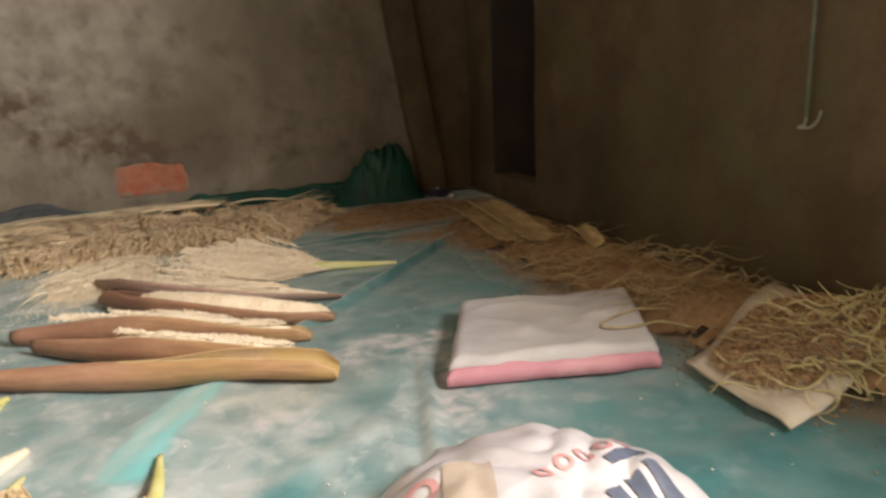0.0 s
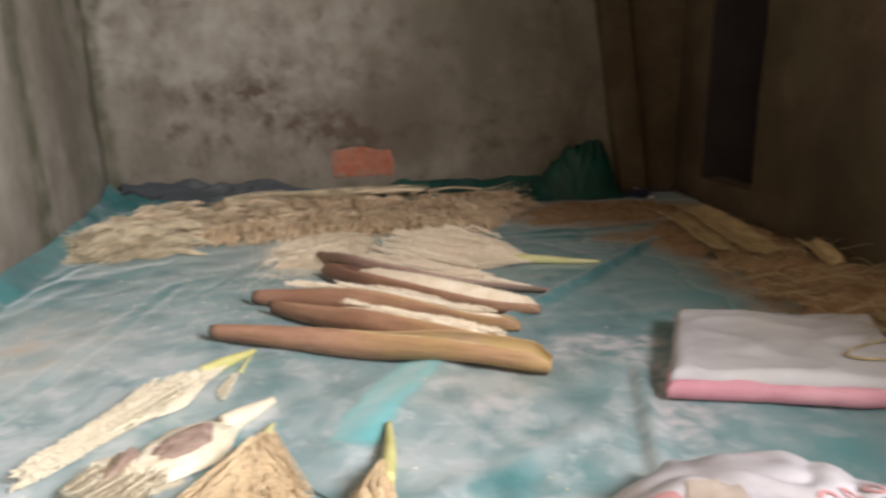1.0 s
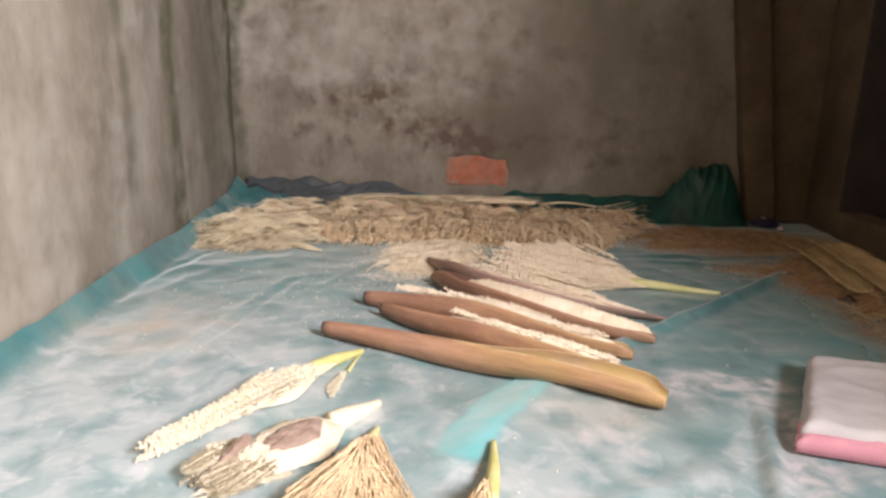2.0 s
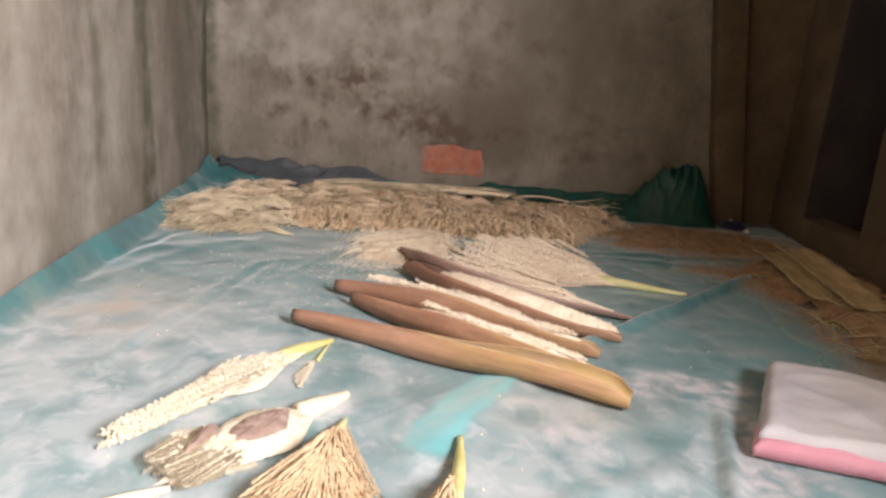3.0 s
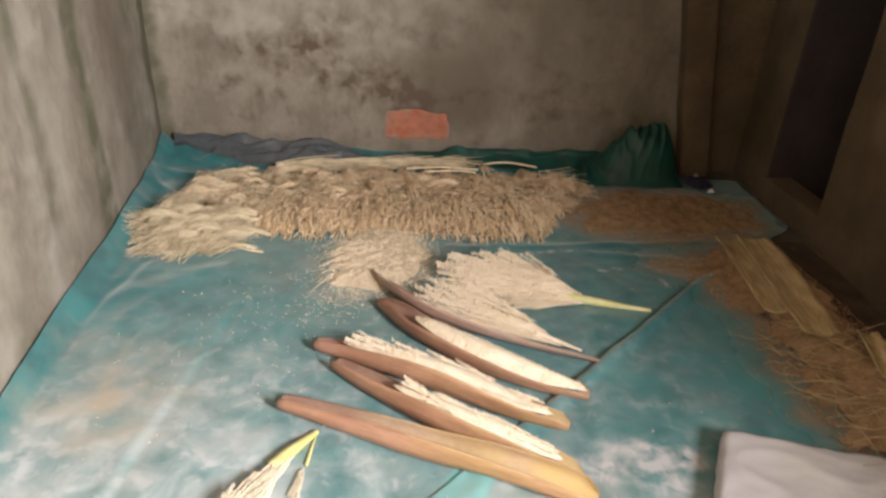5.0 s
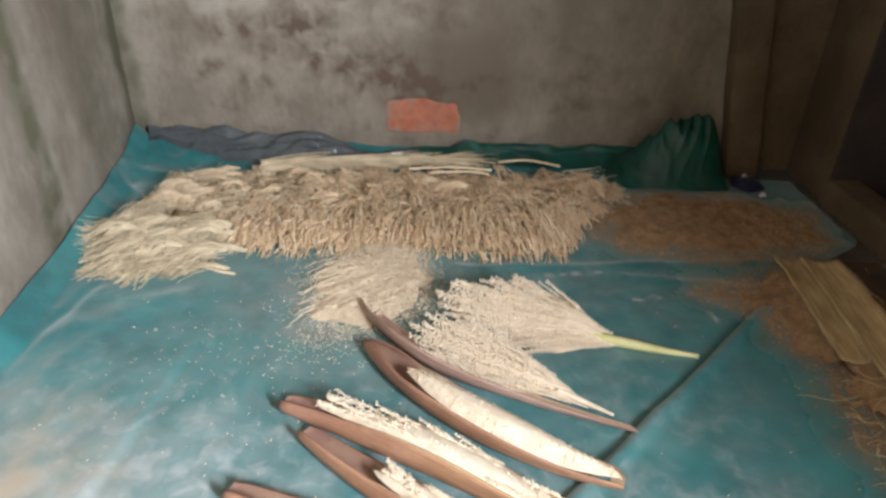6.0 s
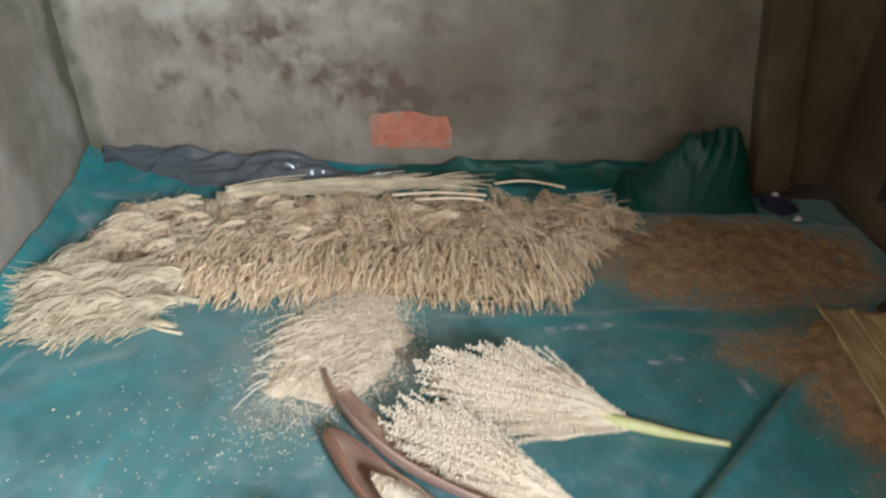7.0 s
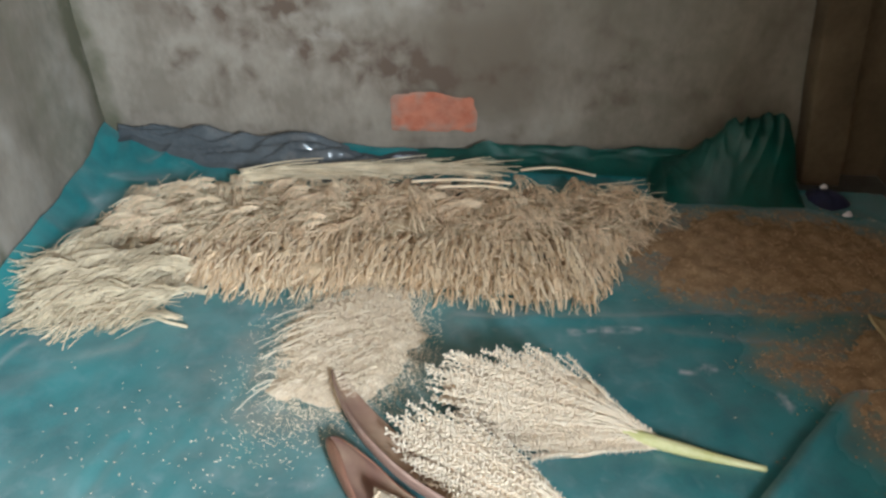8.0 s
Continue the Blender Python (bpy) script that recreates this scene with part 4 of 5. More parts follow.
# ---- loose heaps ----
def bed(name, poly, h, fall, material, parent, seed, step=0.009, ragged=0.03, inset=-0.012):
    """A low loose layer with a ragged, thinning border."""
    xs, ys = [p[0] for p in poly], [p[1] for p in poly]
    x0, x1, y0, y1 = min(xs) - 0.06, max(xs) + 0.06, min(ys) - 0.06, max(ys) + 0.06
    nu, nv = int((x1 - x0) / step), int((y1 - y0) / step)
    keep = {}
    verts, faces = [], []
    for j in range(nv + 1):
        for i in range(nu + 1):
            x, y = x0 + (x1 - x0) * i / nu, y0 + (y1 - y0) * j / nv
            g = edge_gap(poly, x, y) + ragged * fbm(14 * x, 14 * y, seed) + 0.4 * ragged * fbm(50 * x, 50 * y, seed + 4)
            if g > inset:
                keep[i, j] = len(verts)
                z = h * smooth(inset, fall + inset, g) * (0.75 + 0.5 * fbm(20 * x, 20 * y, seed + 2)) + 0.003 * noise.noise(Vector((90 * x, 90 * y, seed)))
                verts.append(Vector((x, y, rest(x, y) - 0.0015 + max(0.0, z))))
    for i, j in list(keep):
        q = [keep.get(k) for k in ((i, j), (i + 1, j), (i + 1, j + 1), (i, j + 1))]
        if None not in q:
            faces.append(tuple(q))
    return link(name, mesh_of(name, verts, faces, material), parent)


def strands(name, specs, material, parent, sides=3, segs=3):
    """Thin loose stalks joined into one; specs: root, end, sag, radius."""
    verts, faces = [], []
    for a, b, sag, r in specs:
        path = [a.lerp(b, i / segs) + sag * math.sin(math.pi * i / segs) for i in range(segs + 1)]
        v, f = tube(path, lambda t: r * (1 - 0.45 * t), sides)
        k = len(verts)
        verts += v
        faces += [tuple(k + i for i in q) for q in f]
    ob = link(name, mesh_of(name, verts, faces, material, shade=False), parent)
    return tagged(ob, kind="stuff") if parent else ob


rnd = random.Random(5)
FRONT_ROW = [(-0.80, 2.04), (-0.74, 1.955), (-0.62, 1.935), (-0.50, 1.915), (-0.38, 1.935), (-0.17, 1.93), (0.05, 1.905), (0.175, 1.925), (0.235, 2.03), (0.28, 2.15), (-0.2, 2.12), (-0.6, 2.11)]
BACK_ROW = [(-0.90, 2.02), (-0.60, 2.06), (-0.2, 2.08), (0.26, 2.12), (0.36, 2.22), (0.42, 2.33), (0.34, 2.40), (0.17, 2.38), (-0.15, 2.40), (-0.45, 2.39), (-0.68, 2.35), (-0.86, 2.33), (-0.95, 2.17)]
LEFT_CLUMP = [(-0.91, 1.80), (-0.80, 1.775), (-0.69, 1.83), (-0.655, 1.93), (-0.72, 2.02), (-0.90, 2.08), (-0.99, 1.98)]
row = thing("flower_bed", "long thick bed of dried tan palm flower strands laid in rows", "dried flowers")
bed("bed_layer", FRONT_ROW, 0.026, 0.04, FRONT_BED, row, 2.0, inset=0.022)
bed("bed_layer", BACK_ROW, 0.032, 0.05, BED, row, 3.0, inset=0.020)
bed("bed_layer", LEFT_CLUMP, 0.024, 0.04, BED, row, 4.0, inset=0.028)


def heap_specs(poly, count, aim, spread, length, h, lean, radius, fall=0.05):
    xs, ys = [p[0] for p in poly], [p[1] for p in poly]
    out = []
    while len(out) < count:
        x, y = rnd.uniform(min(xs), max(xs)), rnd.uniform(min(ys), max(ys))
        g = edge_gap(poly, x, y)
        if g < 0:
            continue
        a = radians(aim(x, y) + rnd.gauss(0, spread))
        n = rnd.uniform(*length)
        z = rest(x, y) + h * smooth(0, fall, g) * rnd.uniform(0.45, 1.1) * (0.85 + 0.7 * fbm(9 * x, 9 * y, 17.0))
        d = Vector((math.cos(a), math.sin(a), rnd.gauss(lean, 0.16)))
        p = Vector((x, y, z)) - d * n * 0.5
        q = p + d * n
        p.z, q.z = max(p.z, rest(p.x, p.y) + 0.003), max(q.z, rest(q.x, q.y) + 0.003)
        out.append((p, q, Vector((rnd.gauss(0, 0.0035), rnd.gauss(0, 0.0035), rnd.uniform(-0.003, 0.008))), rnd.uniform(*radius)))
    return out


def tuft_specs(poly, tufts, per, aim, length, h, radius, fan=13):
    """Feathery tufts: strands that leave one root together and arch over as they spread."""
    xs, ys = [p[0] for p in poly], [p[1] for p in poly]
    out = []
    while len(out) < tufts * per:
        x, y = rnd.uniform(min(xs), max(xs)), rnd.uniform(min(ys), max(ys))
        g = edge_gap(poly, x, y)
        if g < 0.004:
            continue
        a0, n0, up = aim(x, y) + rnd.gauss(0, 22), rnd.uniform(*length), rnd.uniform(0.2, 1.0)
        z0 = rest(x, y) + h * smooth(0, 0.05, g) * rnd.uniform(0.6, 1.1)
        for _ in range(per):
            a, n = radians(a0 + rnd.gauss(0, fan)), n0 * rnd.uniform(0.6, 1.05)
            p = Vector((x + rnd.gauss(0, 0.006) - 0.6 * n0 * math.cos(radians(a0)), y + rnd.gauss(0, 0.005) - 0.6 * n0 * math.sin(radians(a0)), z0 + rnd.uniform(-0.004, 0.003)))
            q = p + Vector((math.cos(a) * n, math.sin(a) * n, rnd.uniform(-0.012, 0.004)))
            q.z = max(q.z, rest(q.x, q.y) + 0.003)
            out.append((p, q, Vector((0, 0, 0.016 * up + rnd.uniform(0, 0.004))), rnd.uniform(*radius)))
    return out


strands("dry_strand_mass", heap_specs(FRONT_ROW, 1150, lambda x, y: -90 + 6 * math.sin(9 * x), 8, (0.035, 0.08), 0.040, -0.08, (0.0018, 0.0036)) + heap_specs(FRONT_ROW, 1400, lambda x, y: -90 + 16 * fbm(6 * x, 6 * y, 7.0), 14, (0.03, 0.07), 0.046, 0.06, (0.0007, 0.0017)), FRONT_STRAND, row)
back_specs = heap_specs(BACK_ROW, 3600, lambda x, y: -100 + 45 * fbm(4 * x, 6 * y, 2.0), 34, (0.03, 0.085), 0.042, 0.10, (0.0007, 0.0021), 0.07)
back_specs += tuft_specs(BACK_ROW, 150, 20, lambda x, y: -95 + 55 * fbm(5 * x, 5 * y, 4.0) - 30 * smooth(-0.5, -0.9, x), (0.05, 0.11), 0.050, (0.0006, 0.0017))
pale_side = [rnd.random() < 0.55 * smooth(-0.35, -0.80, s[0].x) for s in back_specs]
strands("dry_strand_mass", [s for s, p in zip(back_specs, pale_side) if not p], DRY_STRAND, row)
strands("pale_strand_mass", [s for s, p in zip(back_specs, pale_side) if p], PALE_STRAND, row)
strands("pale_strand_mass", heap_specs(LEFT_CLUMP, 900, lambda x, y: 45 + 130 * fbm(13 * x, 13 * y, 3.0), 22, (0.04, 0.10), 0.046, 0.12, (0.0006, 0.0014)) + tuft_specs(LEFT_CLUMP, 75, 26, lambda x, y: 215 + 50 * fbm(7 * x, 7 * y, 3.0), (0.06, 0.12), 0.056, (0.0006, 0.0014), 15), PALE_STRAND, row)
strands("pale_strand_mass", heap_specs(BACK_ROW, 420, lambda x, y: 10 + 60 * fbm(5 * x, 5 * y, 9.0), 40, (0.05, 0.12), 0.056, 0.06, (0.0007, 0.0014), 0.07), PALE_STRAND, row)
BED_END = [(0.12, 2.06), (0.26, 2.12), (0.38, 2.22), (0.43, 2.34), (0.30, 2.42), (0.18, 2.30)]
BED_TOP = [(-0.85, 2.30), (0.30, 2.36), (0.30, 2.41), (-0.85, 2.36)]
stray = heap_specs(BED_END, 70, lambda x, y: rnd.uniform(-70, 60), 20, (0.05, 0.11), 0.060, 0.10, (0.0009, 0.0015)) + heap_specs(BED_TOP, 60, lambda x, y: rnd.uniform(40, 140), 15, (0.03, 0.07), 0.060, 0.45, (0.0008, 0.0014))
strands("stray_strand_mass", stray, FRONT_STRAND, row)
link("loose_stalk", mesh_of("loose_stalk", *tube([(-0.69, 1.845, 0.014), (-0.64, 1.825, 0.012), (-0.60, 1.815, 0.012)], 0.0035, 6), PALE_STRAND), row)

sheaf = thing("stalk_sheaf", "pale sheaf of long flower strands along the bed", "flower sheaf")
specs = []
for k in range(210):
    x0, x1 = -0.66 + 0.5 * rnd.random() ** 1.6, 0.0
    x1 = min(x0 + rnd.uniform(0.12, 0.36), rnd.uniform(-0.06, 0.06))
    y0 = 2.355 + 0.09 * (x0 + 0.66) + rnd.gauss(0, 0.012) * (0.35 + 1.2 * (x0 + 0.66))
    y1 = 2.355 + 0.09 * (x1 + 0.66) + rnd.gauss(0, 0.030)
    specs.append((Vector((x0, y0, 0.050 + rnd.uniform(0, 0.020))), Vector((x1, y1, 0.052 + rnd.uniform(0, 0.028))), Vector((0, 0, 0.006)), rnd.uniform(0.001, 0.0024)))
strands("long_strand_mass", specs, PALE_STRAND, sheaf, 4, 5)
link("sheaf_base", mesh_of("sheaf_base", *tube(spline([(-0.68, 2.352, 0.044), (-0.60, 2.358, 0.048), (-0.45, 2.37, 0.050), (-0.25, 2.39, 0.046)], 16), lambda t: 0.013 * (1 - 0.75 * t), 8), PALE_STRAND), sheaf)
for pts in ([(-0.22, 2.30, 0.080), (-0.10, 2.31, 0.084), (0.02, 2.305, 0.080)], [(0.05, 2.43, 0.055), (0.14, 2.435, 0.062), (0.24, 2.41, 0.055)], [(-0.16, 2.275, 0.080), (-0.05, 2.28, 0.084), (0.01, 2.275, 0.080)]):
    ob = link("loose_strand", mesh_of("loose_strand", *tube(spline(pts, 8), 0.0034, 6), FRONT_STRAND))
    tagged(ob, "single pale flower strand on top of the dried bed", "flower strand", "loose strands on the bed")

POWDER = [(-0.42, 1.82), (-0.385, 1.92), (-0.30, 1.985), (-0.17, 1.955), (-0.150, 1.80), (-0.165, 1.70), (-0.215, 1.64), (-0.27, 1.61), (-0.33, 1.60), (-0.40, 1.66)]
powder = thing("pollen_heap", "low heap of pale cream florets and pollen spilt on the tarpaulin", "pollen heap")
bed("layer", POWDER, 0.017, 0.06, GRAIN_BED, powder, 6.0, 0.006, 0.035, inset=0.006)
spots = []
while len(spots) < 17000:
    x, y = rnd.uniform(-0.50, -0.12), rnd.uniform(1.50, 2.0)
    g = edge_gap(POWDER, x, y)
    if g > 0 or rnd.random() < 0.55 * math.exp(g / 0.022):
        spots.append((x, y, rest(x, y) + 0.017 * smooth(-0.01, 0.05, g)))
grains("floret_layer", spots, 0.0016, GRAIN, powder, 7)
fringe = []
for _ in range(110):
    x, y = rnd.uniform(-0.40, -0.22), rnd.uniform(1.66, 1.86)
    a, n = radians(rnd.gauss(205, 16)), rnd.uniform(0.03, 0.08)
    fringe.append((Vector((x, y, rest(x, y) + 0.019)), Vector((x + n * math.cos(a), y + n * math.sin(a), rest(x, y) + 0.007)), Vector((0, 0, 0.005)), rnd.uniform(0.0006, 0.0013)))
strands("strand_fringe", fringe, GRAIN, powder)

crumbs = []
for _ in range(150):
    x, y = rnd.gauss(-0.385, 0.035), rnd.gauss(1.565, 0.03)
    crumbs.append((x, y, rest(x, y)))
for _ in range(240):
    x, y = rnd.gauss(-0.50, 0.14), rnd.gauss(1.50, 0.14)
    crumbs.append((x, y, rest(x, y)))
for _ in range(140):
    x, y = rnd.uniform(-0.8, 0.6), rnd.uniform(0.5, 1.9)
    crumbs.append((x, y, rest(x, y)))
tagged(grains("scattered_grain", crumbs, 0.0019, GRAIN, None, 9), "tiny pale florets scattered over the tarpaulin", "florets", kind="stuff")

for poly, n, label in ((CHAFF_A, 6500, "flat heap of brown dried flower chaff beside the bed"), (CHAFF_B, 9000, "long heap of brown husk chaff along the shaded wall")):
    heap = thing("chaff_heap", label, "chaff heap")
    bed("layer", poly, 0.012, 0.09, CHAFF_BED, heap, 11.0 + poly[0][0], 0.009, 0.06, inset=0.03)
    xs, ys = [p[0] for p in poly], [p[1] for p in poly]
    spots = []
    while len(spots) < n:
        x, y = rnd.uniform(min(xs) - 0.04, max(xs) + 0.02), rnd.uniform(min(ys) - 0.04, max(ys) + 0.04)
        g = edge_gap(poly, x, y)
        if g > 0 or rnd.random() < 0.3 * math.exp(g / 0.03):
            spots.append((x, y, rest(x, y) + 0.009 * smooth(0.03, 0.10, g)))
    far_part = [q[1] > 1.60 + 0.06 * fbm(8 * q[0], 8 * q[1], 2.0) for q in spots]
    grains("husk_layer", [q for q, f in zip(spots, far_part) if f], 0.0023, CHAFF, heap, 12)
    if not all(far_part):
        grains("husk_layer", [q for q, f in zip(spots, far_part) if not f], 0.0026, DARK_CHAFF, heap, 13)

# straw and fibre tangle on the chaff, with a card under it
card = thing("card_sheet", "pale buff cardboard sheet under the straw tangle", "cardboard")


def card_place(u, v):
    a, b, c, d = Vector((0.525, 0.545)), Vector((0.548, 0.745)), Vector((0.84, 0.60)), Vector((0.84, 0.84))
    p = a.lerp(b, v).lerp(c.lerp(d, v), u)
    return Vector((p.x, p.y, rest(p.x, p.y) + 0.012 + 0.006 * math.sin(3 * u) + 0.004 * v))


verts, faces = grid(14, 10, card_place)
top = link("card", mesh_of("card", verts, faces, CARD), card)
sol = top.modifiers.new("thickness", "SOLIDIFY")
sol.thickness = 0.004


nest = thing("chaff_heap", "brown husk chaff heaped on the card among the straw", "chaff heap")
spots = []
for _ in range(6500):
    a, rr = rnd.uniform(0, 2 * math.pi), math.sqrt(rnd.random())
    x, y = 0.70 + 0.145 * rr * math.cos(a), 0.672 + 0.100 * rr * math.sin(a)
    spots.append((x, y, rest(x, y) + 0.020 + 0.022 * (1 - rr * rr) + 0.004 * rnd.random()))
grains("husk_layer", [q for i, q in enumerate(spots) if i % 5], 0.0034, CHAFF, nest, 21)
grains("dark_husks", spots[::5], 0.0036, DARK_CHAFF, nest, 22)


def straw_mesh(seed):
    """A thin bent straw about 0.1 long; the later ones are finer and straighter."""
    q = random.Random(seed)
    turn, x, y, pts, bend = 0.0, 0.0, 0.0, [], q.uniform(-3.0, 3.0) if seed < 9 else q.uniform(-1.6, 1.6)
    for i in range(8):
        pts.append((x, y, 0.010 * math.sin(i * 0.8 + seed)))
        turn += bend / 7
        x, y = x + 0.0145 * math.cos(turn), y + 0.0145 * math.sin(turn)
    return mesh_of("straw", *tube(pts, lambda t: (0.0019 if seed < 9 else 0.0012) * (1 - 0.5 * t), 5), GREEN_STRAW if seed < 9 else STRAW)


STRAWS = [straw_mesh(k) for k in range(18)]
for cx, cy, rx, ry, h, count, s, label in ((0.70, 0.645, 0.115, 0.080, 0.036, 230, 1, "tangled heap of pale straw fibres on the card"), (0.73, 0.98, 0.10, 0.17, 0.030, 110, 2, "loose straw tangle on the brown chaff"), (0.655, 1.28, 0.10, 0.15, 0.014, 80, 3, "thin straw scattered on the brown chaff"), (0.665, 0.93, 0.035, 0.06, 0.020, 34, 4, "straw wisps beside the folded sack")):
    q = random.Random(s)
    tangle = thing("straw_tangle", label, "straw")
    for _ in range(count):
        a, rr = q.uniform(0, 2 * math.pi), math.sqrt(q.random())
        x, y = cx + rx * rr * math.cos(a), cy + ry * rr * math.sin(a)
        turn, scale = q.uniform(0, 360) if s == 1 or q.random() < 0.35 else q.choice((0, 180)) + q.gauss(0, 16), q.uniform(0.4, 1.05 if s == 1 else 1.35)
        if x + 0.09 * scale * math.cos(radians(turn)) > right_x(y) - 0.03:
            turn = q.uniform(110, 250)
        z = rest(x, y) + 0.020 + h * (1 - rr * rr) * q.uniform(0.2, 1.0)
        ob = link("straw", q.choice(STRAWS[:9] if s == 1 and math.hypot((x - 0.655) / 0.05, (y - 0.64) / 0.04) > 1 else STRAWS[9:]), tangle)
        ob.matrix_world = pose(x, y, z, q.uniform(-25, 25), q.uniform(-9, 9), turn) @ Matrix.Diagonal((scale, scale, 0.8, 1))


def sheath_slab(label, pts, width, seed, lift=0.012):
    """A dry leaf sheath: a long, slightly troughed and twisted woody strip."""
    pp = spline([(x, y, rest(x, y) + lift + z) for x, y, z in pts], 24)

    def f(u, v):
        i = round(u * 24)
        d = (pp[min(i + 1, 24)] - pp[max(i - 1, 0)]).normalized()
        s = d.cross(Vector((0, 0, 1))).normalized()
        w = width * (0.80 + 0.20 * math.sin(math.pi * min(1, 0.15 + 0.8 * u))) * (1 + 0.08 * fbm(6 * u, seed))
        return pp[i] + s * w * (v - 0.5) + Vector((0, 0, 0.010 * (2 * v - 1) ** 2 + 0.003 * fbm(7 * u, 5 * v, seed)))

    verts, faces = grid(24, 8, f)
    ob = link("leaf_sheath", mesh_of("leaf_sheath", verts, faces, SHEATH))
    grain_of(ob, [(0.4 * i / 24, width * j / 8, seed) for j in range(9) for i in range(25)])
    m = ob.modifiers.new("thickness", "SOLIDIFY")
    m.thickness, m.offset = 0.003, 1.0
    return tagged(ob, label, "leaf sheath", "dry leaf sheaths by the shaded wall")


sheath_slab("dry yellow-tan leaf sheath strip on the chaff", [(0.690, 1.86, 0.008), (0.675, 1.74, 0.008), (0.660, 1.60, 0.006), (0.648, 1.49, 0.004)], 0.080, 1)
sheath_slab("broad dry yellow-tan leaf sheath leaning on the chaff bank", [(0.728, 1.815, 0.006), (0.716, 1.68, 0.004), (0.698, 1.52, 0.004), (0.680, 1.37, 0.0)], 0.092, 2, 0.016)
sheath_slab("narrow dry leaf sheath beside the straw", [(0.748, 1.335, 0.008), (0.728, 1.265, 0.008), (0.712, 1.20, 0.004)], 0.042, 3, 0.014)

# ---- folded sack ----
sack = thing("folded_sack", "folded white woven sack with a pink border", "sack")
SACK = [Vector((0.345, 1.092)), Vector((0.647, 1.012)), Vector((0.525, 0.775)), Vector((0.225, 0.858))]


def sack_layer(name, z0, z1, grow, material, seed, label="", v0=0.0, v1=1.0):
    """One folded layer: a soft flat pillow with rounded rims."""
    def at(u, v):
        return SACK[3].lerp(SACK[2], u).lerp(SACK[0].lerp(SACK[1], u), v)
    n, m = 44, 40
    mid = at(0.5, 0.5)

    def f(u, v, top):
        uu, vv = 0.5 + (u - 0.5) * (1 + grow), v0 + (v1 - v0) * v
        p = at(uu, vv)
        e = min(1.0, 26 * min(u, 1 - u) + 0.05, 26 * min(v, 1 - v) * (v1 - v0) + 0.05)
        half = (z1 - z0) / 2 * math.sqrt(max(0.0, 1 - (1 - e) ** 2))
        wob = 0.005 * fbm(8 * p.x, 8 * p.y, seed) + 0.004 * (1 - abs(noise.noise(Vector((9 * p.x + 6 * p.y, 12 * p.y, seed))))) ** 5 + 0.0022 * fbm(22 * p.x, 22 * p.y, seed + 1)
        z = (z0 + z1) / 2 + (half + wob * e if top else -(z1 - z0) / 2 + 0.12 * ((z1 - z0) / 2 - half))
        return Vector((p.x + 0.004 * fbm(6 * v, seed) , p.y + 0.004 * fbm(6 * u, seed + 2), rest(mid.x, mid.y) + 0.005 + z))
    a, fa = grid(n, m, lambda u, v: f(u, v, True))
    b, fb = grid(n, m, lambda u, v: f(u, v, False))
    k = len(a)
    rim = [i for i in range(n + 1)] + [(n + 1) * j + n for j in range(1, m + 1)] + [(n + 1) * m + i for i in range(n - 1, -1, -1)] + [(n + 1) * j for j in range(m - 1, 0, -1)]
    fa += [(p, k + p, k + q, q) for p, q in zip(rim, rim[1:] + rim[:1])]
    return link(name, mesh_of(name, a + b, fa + [tuple(k + i for i in q)[::-1] for q in fb], material), sack, label)


sack_layer("lower_fold", 0.001, 0.026, 0.0, CLOTH, 1.0, v0=0.05)
sack_layer("pink_border", 0.001, 0.023, 0.012, PINK_CLOTH, 4.0, "faded pink border band", v0=-0.045, v1=0.20)
sack_layer("top_fold", 0.014, 0.036, -0.005, CLOTH, 3.0, v0=0.0)

straw_loop = link("straw_loop", mesh_of("straw_loop", *tube(spline([(0.645, 0.90, 0.045), (0.58, 0.90, 0.056), (0.505, 0.875, 0.058), (0.485, 0.852, 0.058), (0.53, 0.838, 0.056), (0.585, 0.845, 0.052), (0.65, 0.84, 0.03)], 30), 0.0022, 6), STRAW))
tagged(straw_loop, "bent brown straw looped over the white sack", "straw")

# ---- printed plastic bag ----
BAG = (0.170, 0.495, 0.185, 0.185, 0.115)


def bag_z(x, y):
    cx, cy, rx, ry, h = BAG
    r = math.hypot((x - cx) / rx, (y - cy) / ry)
    fold = abs(noise.noise(Vector((8 * x + 3 * y, 5 * y, 40)))) + 0.4 * abs(noise.noise(Vector((21 * x, 17 * y, 43))))
    return rest(x, y) + 0.003 + max(0.0, h * (1 - min(1.0, r) ** 2.2) ** 0.8 * (0.72 + 0.40 * fold))


def bag_place(u, v):
    a, r = 2 * math.pi * u, v
    wob = 1 + 0.10 * fbm(1.5 * math.cos(a), 1.5 * math.sin(a), 41.0)
    x, y = BAG[0] + BAG[2] * r * wob * math.cos(a), BAG[1] + BAG[3] * r * wob * math.sin(a)
    return Vector((x, y, bag_z(x, y)))


bag = thing("plastic_bag", "crumpled white plastic bag with red and navy print", "plastic bag")
verts, faces = grid(120, 44, bag_place)
link("film", mesh_of("film", verts, faces, WHITE_PLASTIC), bag)


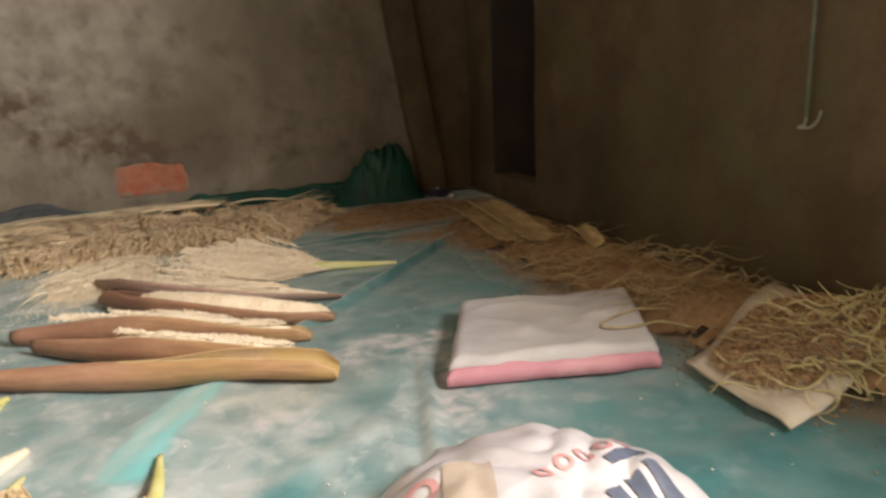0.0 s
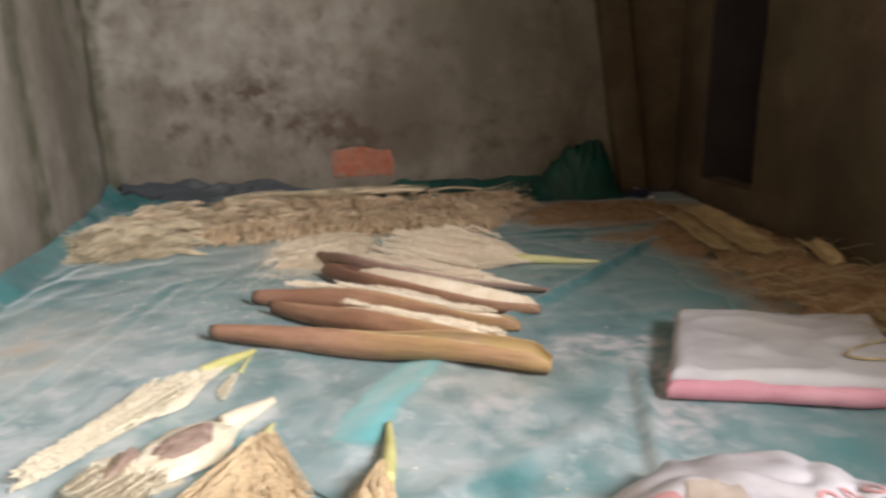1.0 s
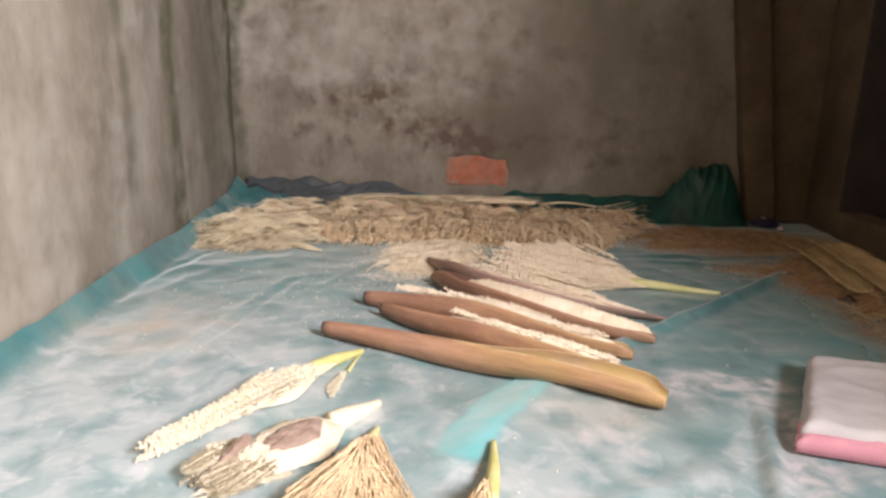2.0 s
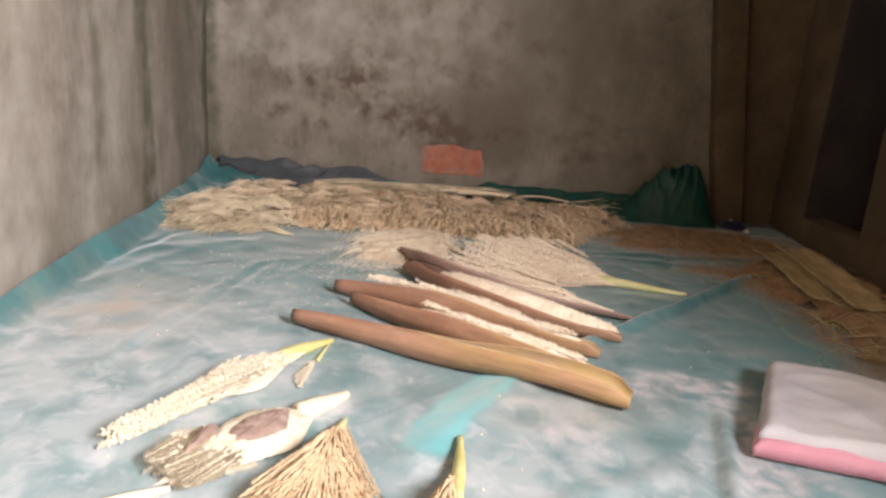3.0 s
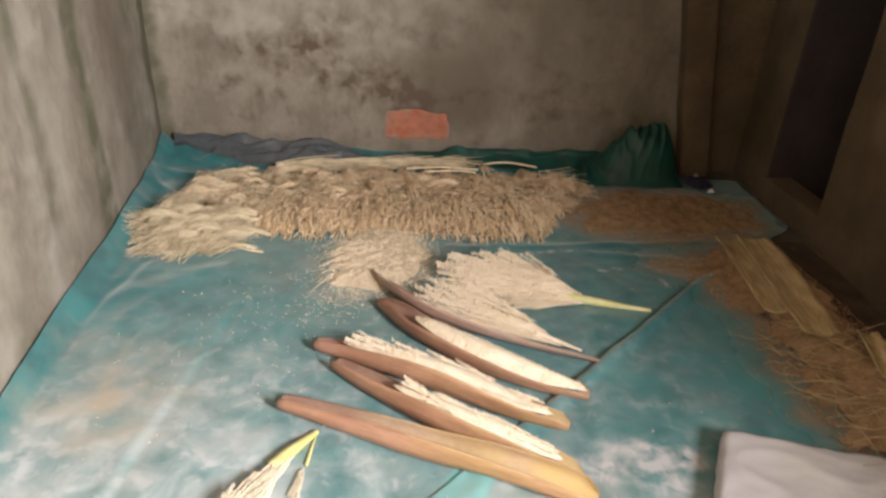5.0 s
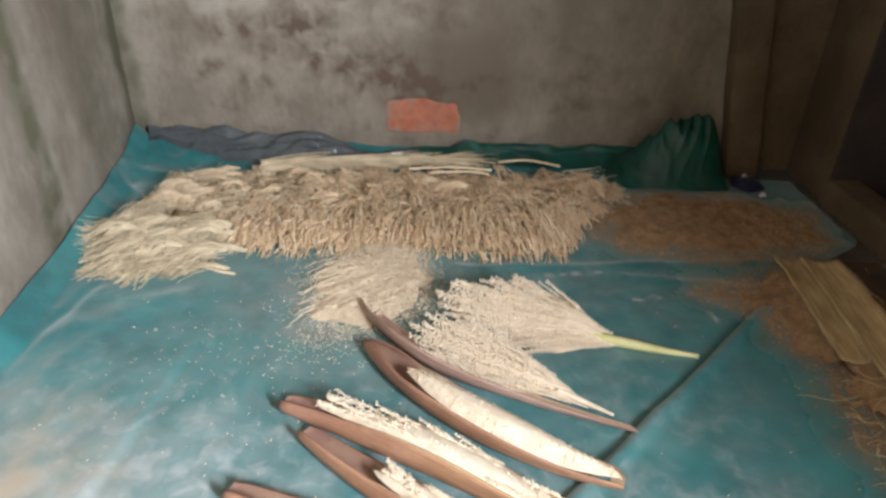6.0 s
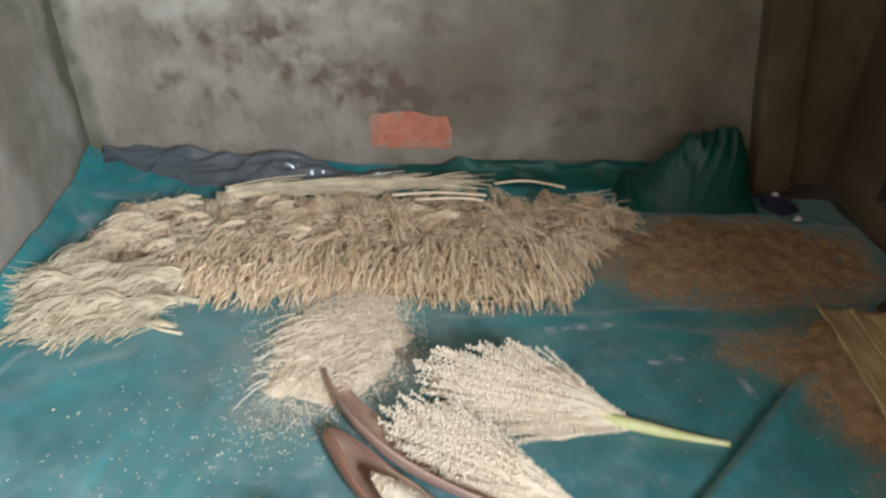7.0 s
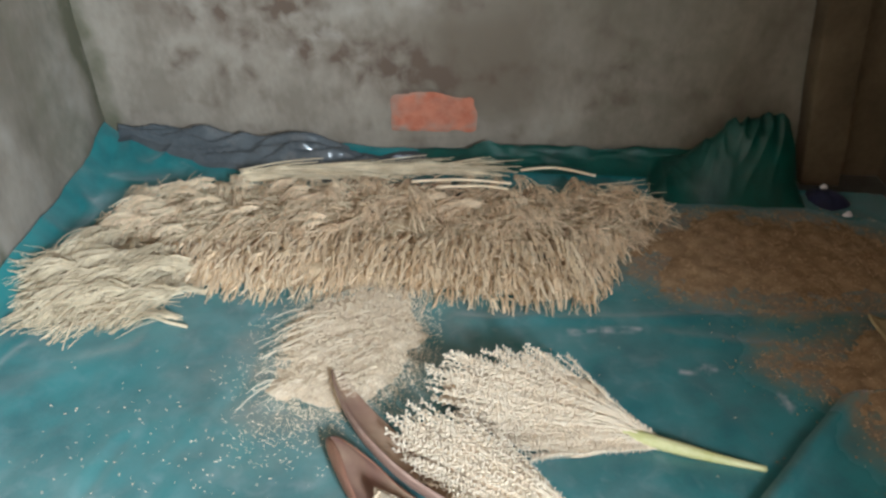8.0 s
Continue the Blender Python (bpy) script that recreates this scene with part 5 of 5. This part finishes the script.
def print_patch(name, cx, cy, w, h, turn, material, cut=0.0, ring=False):
    """A printed shape that follows the bag's folds."""
    cx, cy = cx + 0.004, cy - 0.060
    c, s = math.cos(turn), math.sin(turn)

    def f(u, v):
        if ring:
            a, r = 2 * math.pi * u, 0.55 + 0.45 * v
            px, py = w / 2 * r * math.cos(a), h / 2 * r * math.sin(a)
        else:
            px, py = w * (u - 0.5) + cut * (v - 0.5), h * (v - 0.5)
        x, y = cx + c * px - s * py, cy + s * px + c * py
        return Vector((x, y, bag_z(x, y) + 0.0016))
    verts, faces = grid(26 if ring else 14, 4 if ring else 8, f)
    link(name, mesh_of(name, verts, faces, material), bag)


for k in range(5):
    print_patch("red_mark", 0.160 + 0.026 * k, 0.550 + 0.008 * k, 0.018, 0.020, 0.3, RED_PRINT, ring=True)
print_patch("red_mark", 0.065, 0.600, 0.030, 0.034, 0.5, RED_PRINT, ring=True)
print_patch("red_mark", 0.030, 0.560, 0.075, 0.028, 0.5, RED_PRINT, 0.02)
print_patch("tan_panel", 0.095, 0.560, 0.045, 0.10, -0.25, TAN_PRINT, 0.01)
for k in range(3):
    print_patch("navy_bar", 0.205 + 0.028 * k, 0.490 + 0.012 * k, 0.021, 0.046, 0.35, NAVY_PRINT, 0.020)
print_patch("navy_bar", 0.255, 0.560, 0.060, 0.012, 0.35, NAVY_PRINT)

# ---- cable with a hook on the shaded wall ----
hang = thing("hanging_cable", "thin grey-green cable hanging on the shaded wall with a white hook", "cable")
wx = right_x(0.87) - 0.014
link("cord", mesh_of("cord", *tube(spline([(wx + 0.004, 0.88, 2.35), (wx, 0.878, 1.5), (wx - 0.002, 0.872, 0.8), (wx, 0.87, 0.35)], 24), 0.0036, 6), CABLE), hang)
link("hook", mesh_of("hook", *tube(spline([(wx, 0.87, 0.352), (wx, 0.873, 0.338), (wx, 0.885, 0.333), (wx, 0.862, 0.334), (wx, 0.848, 0.346), (wx, 0.843, 0.362)], 20), 0.0022, 6), HOOK), hang, "small white plastic hook")
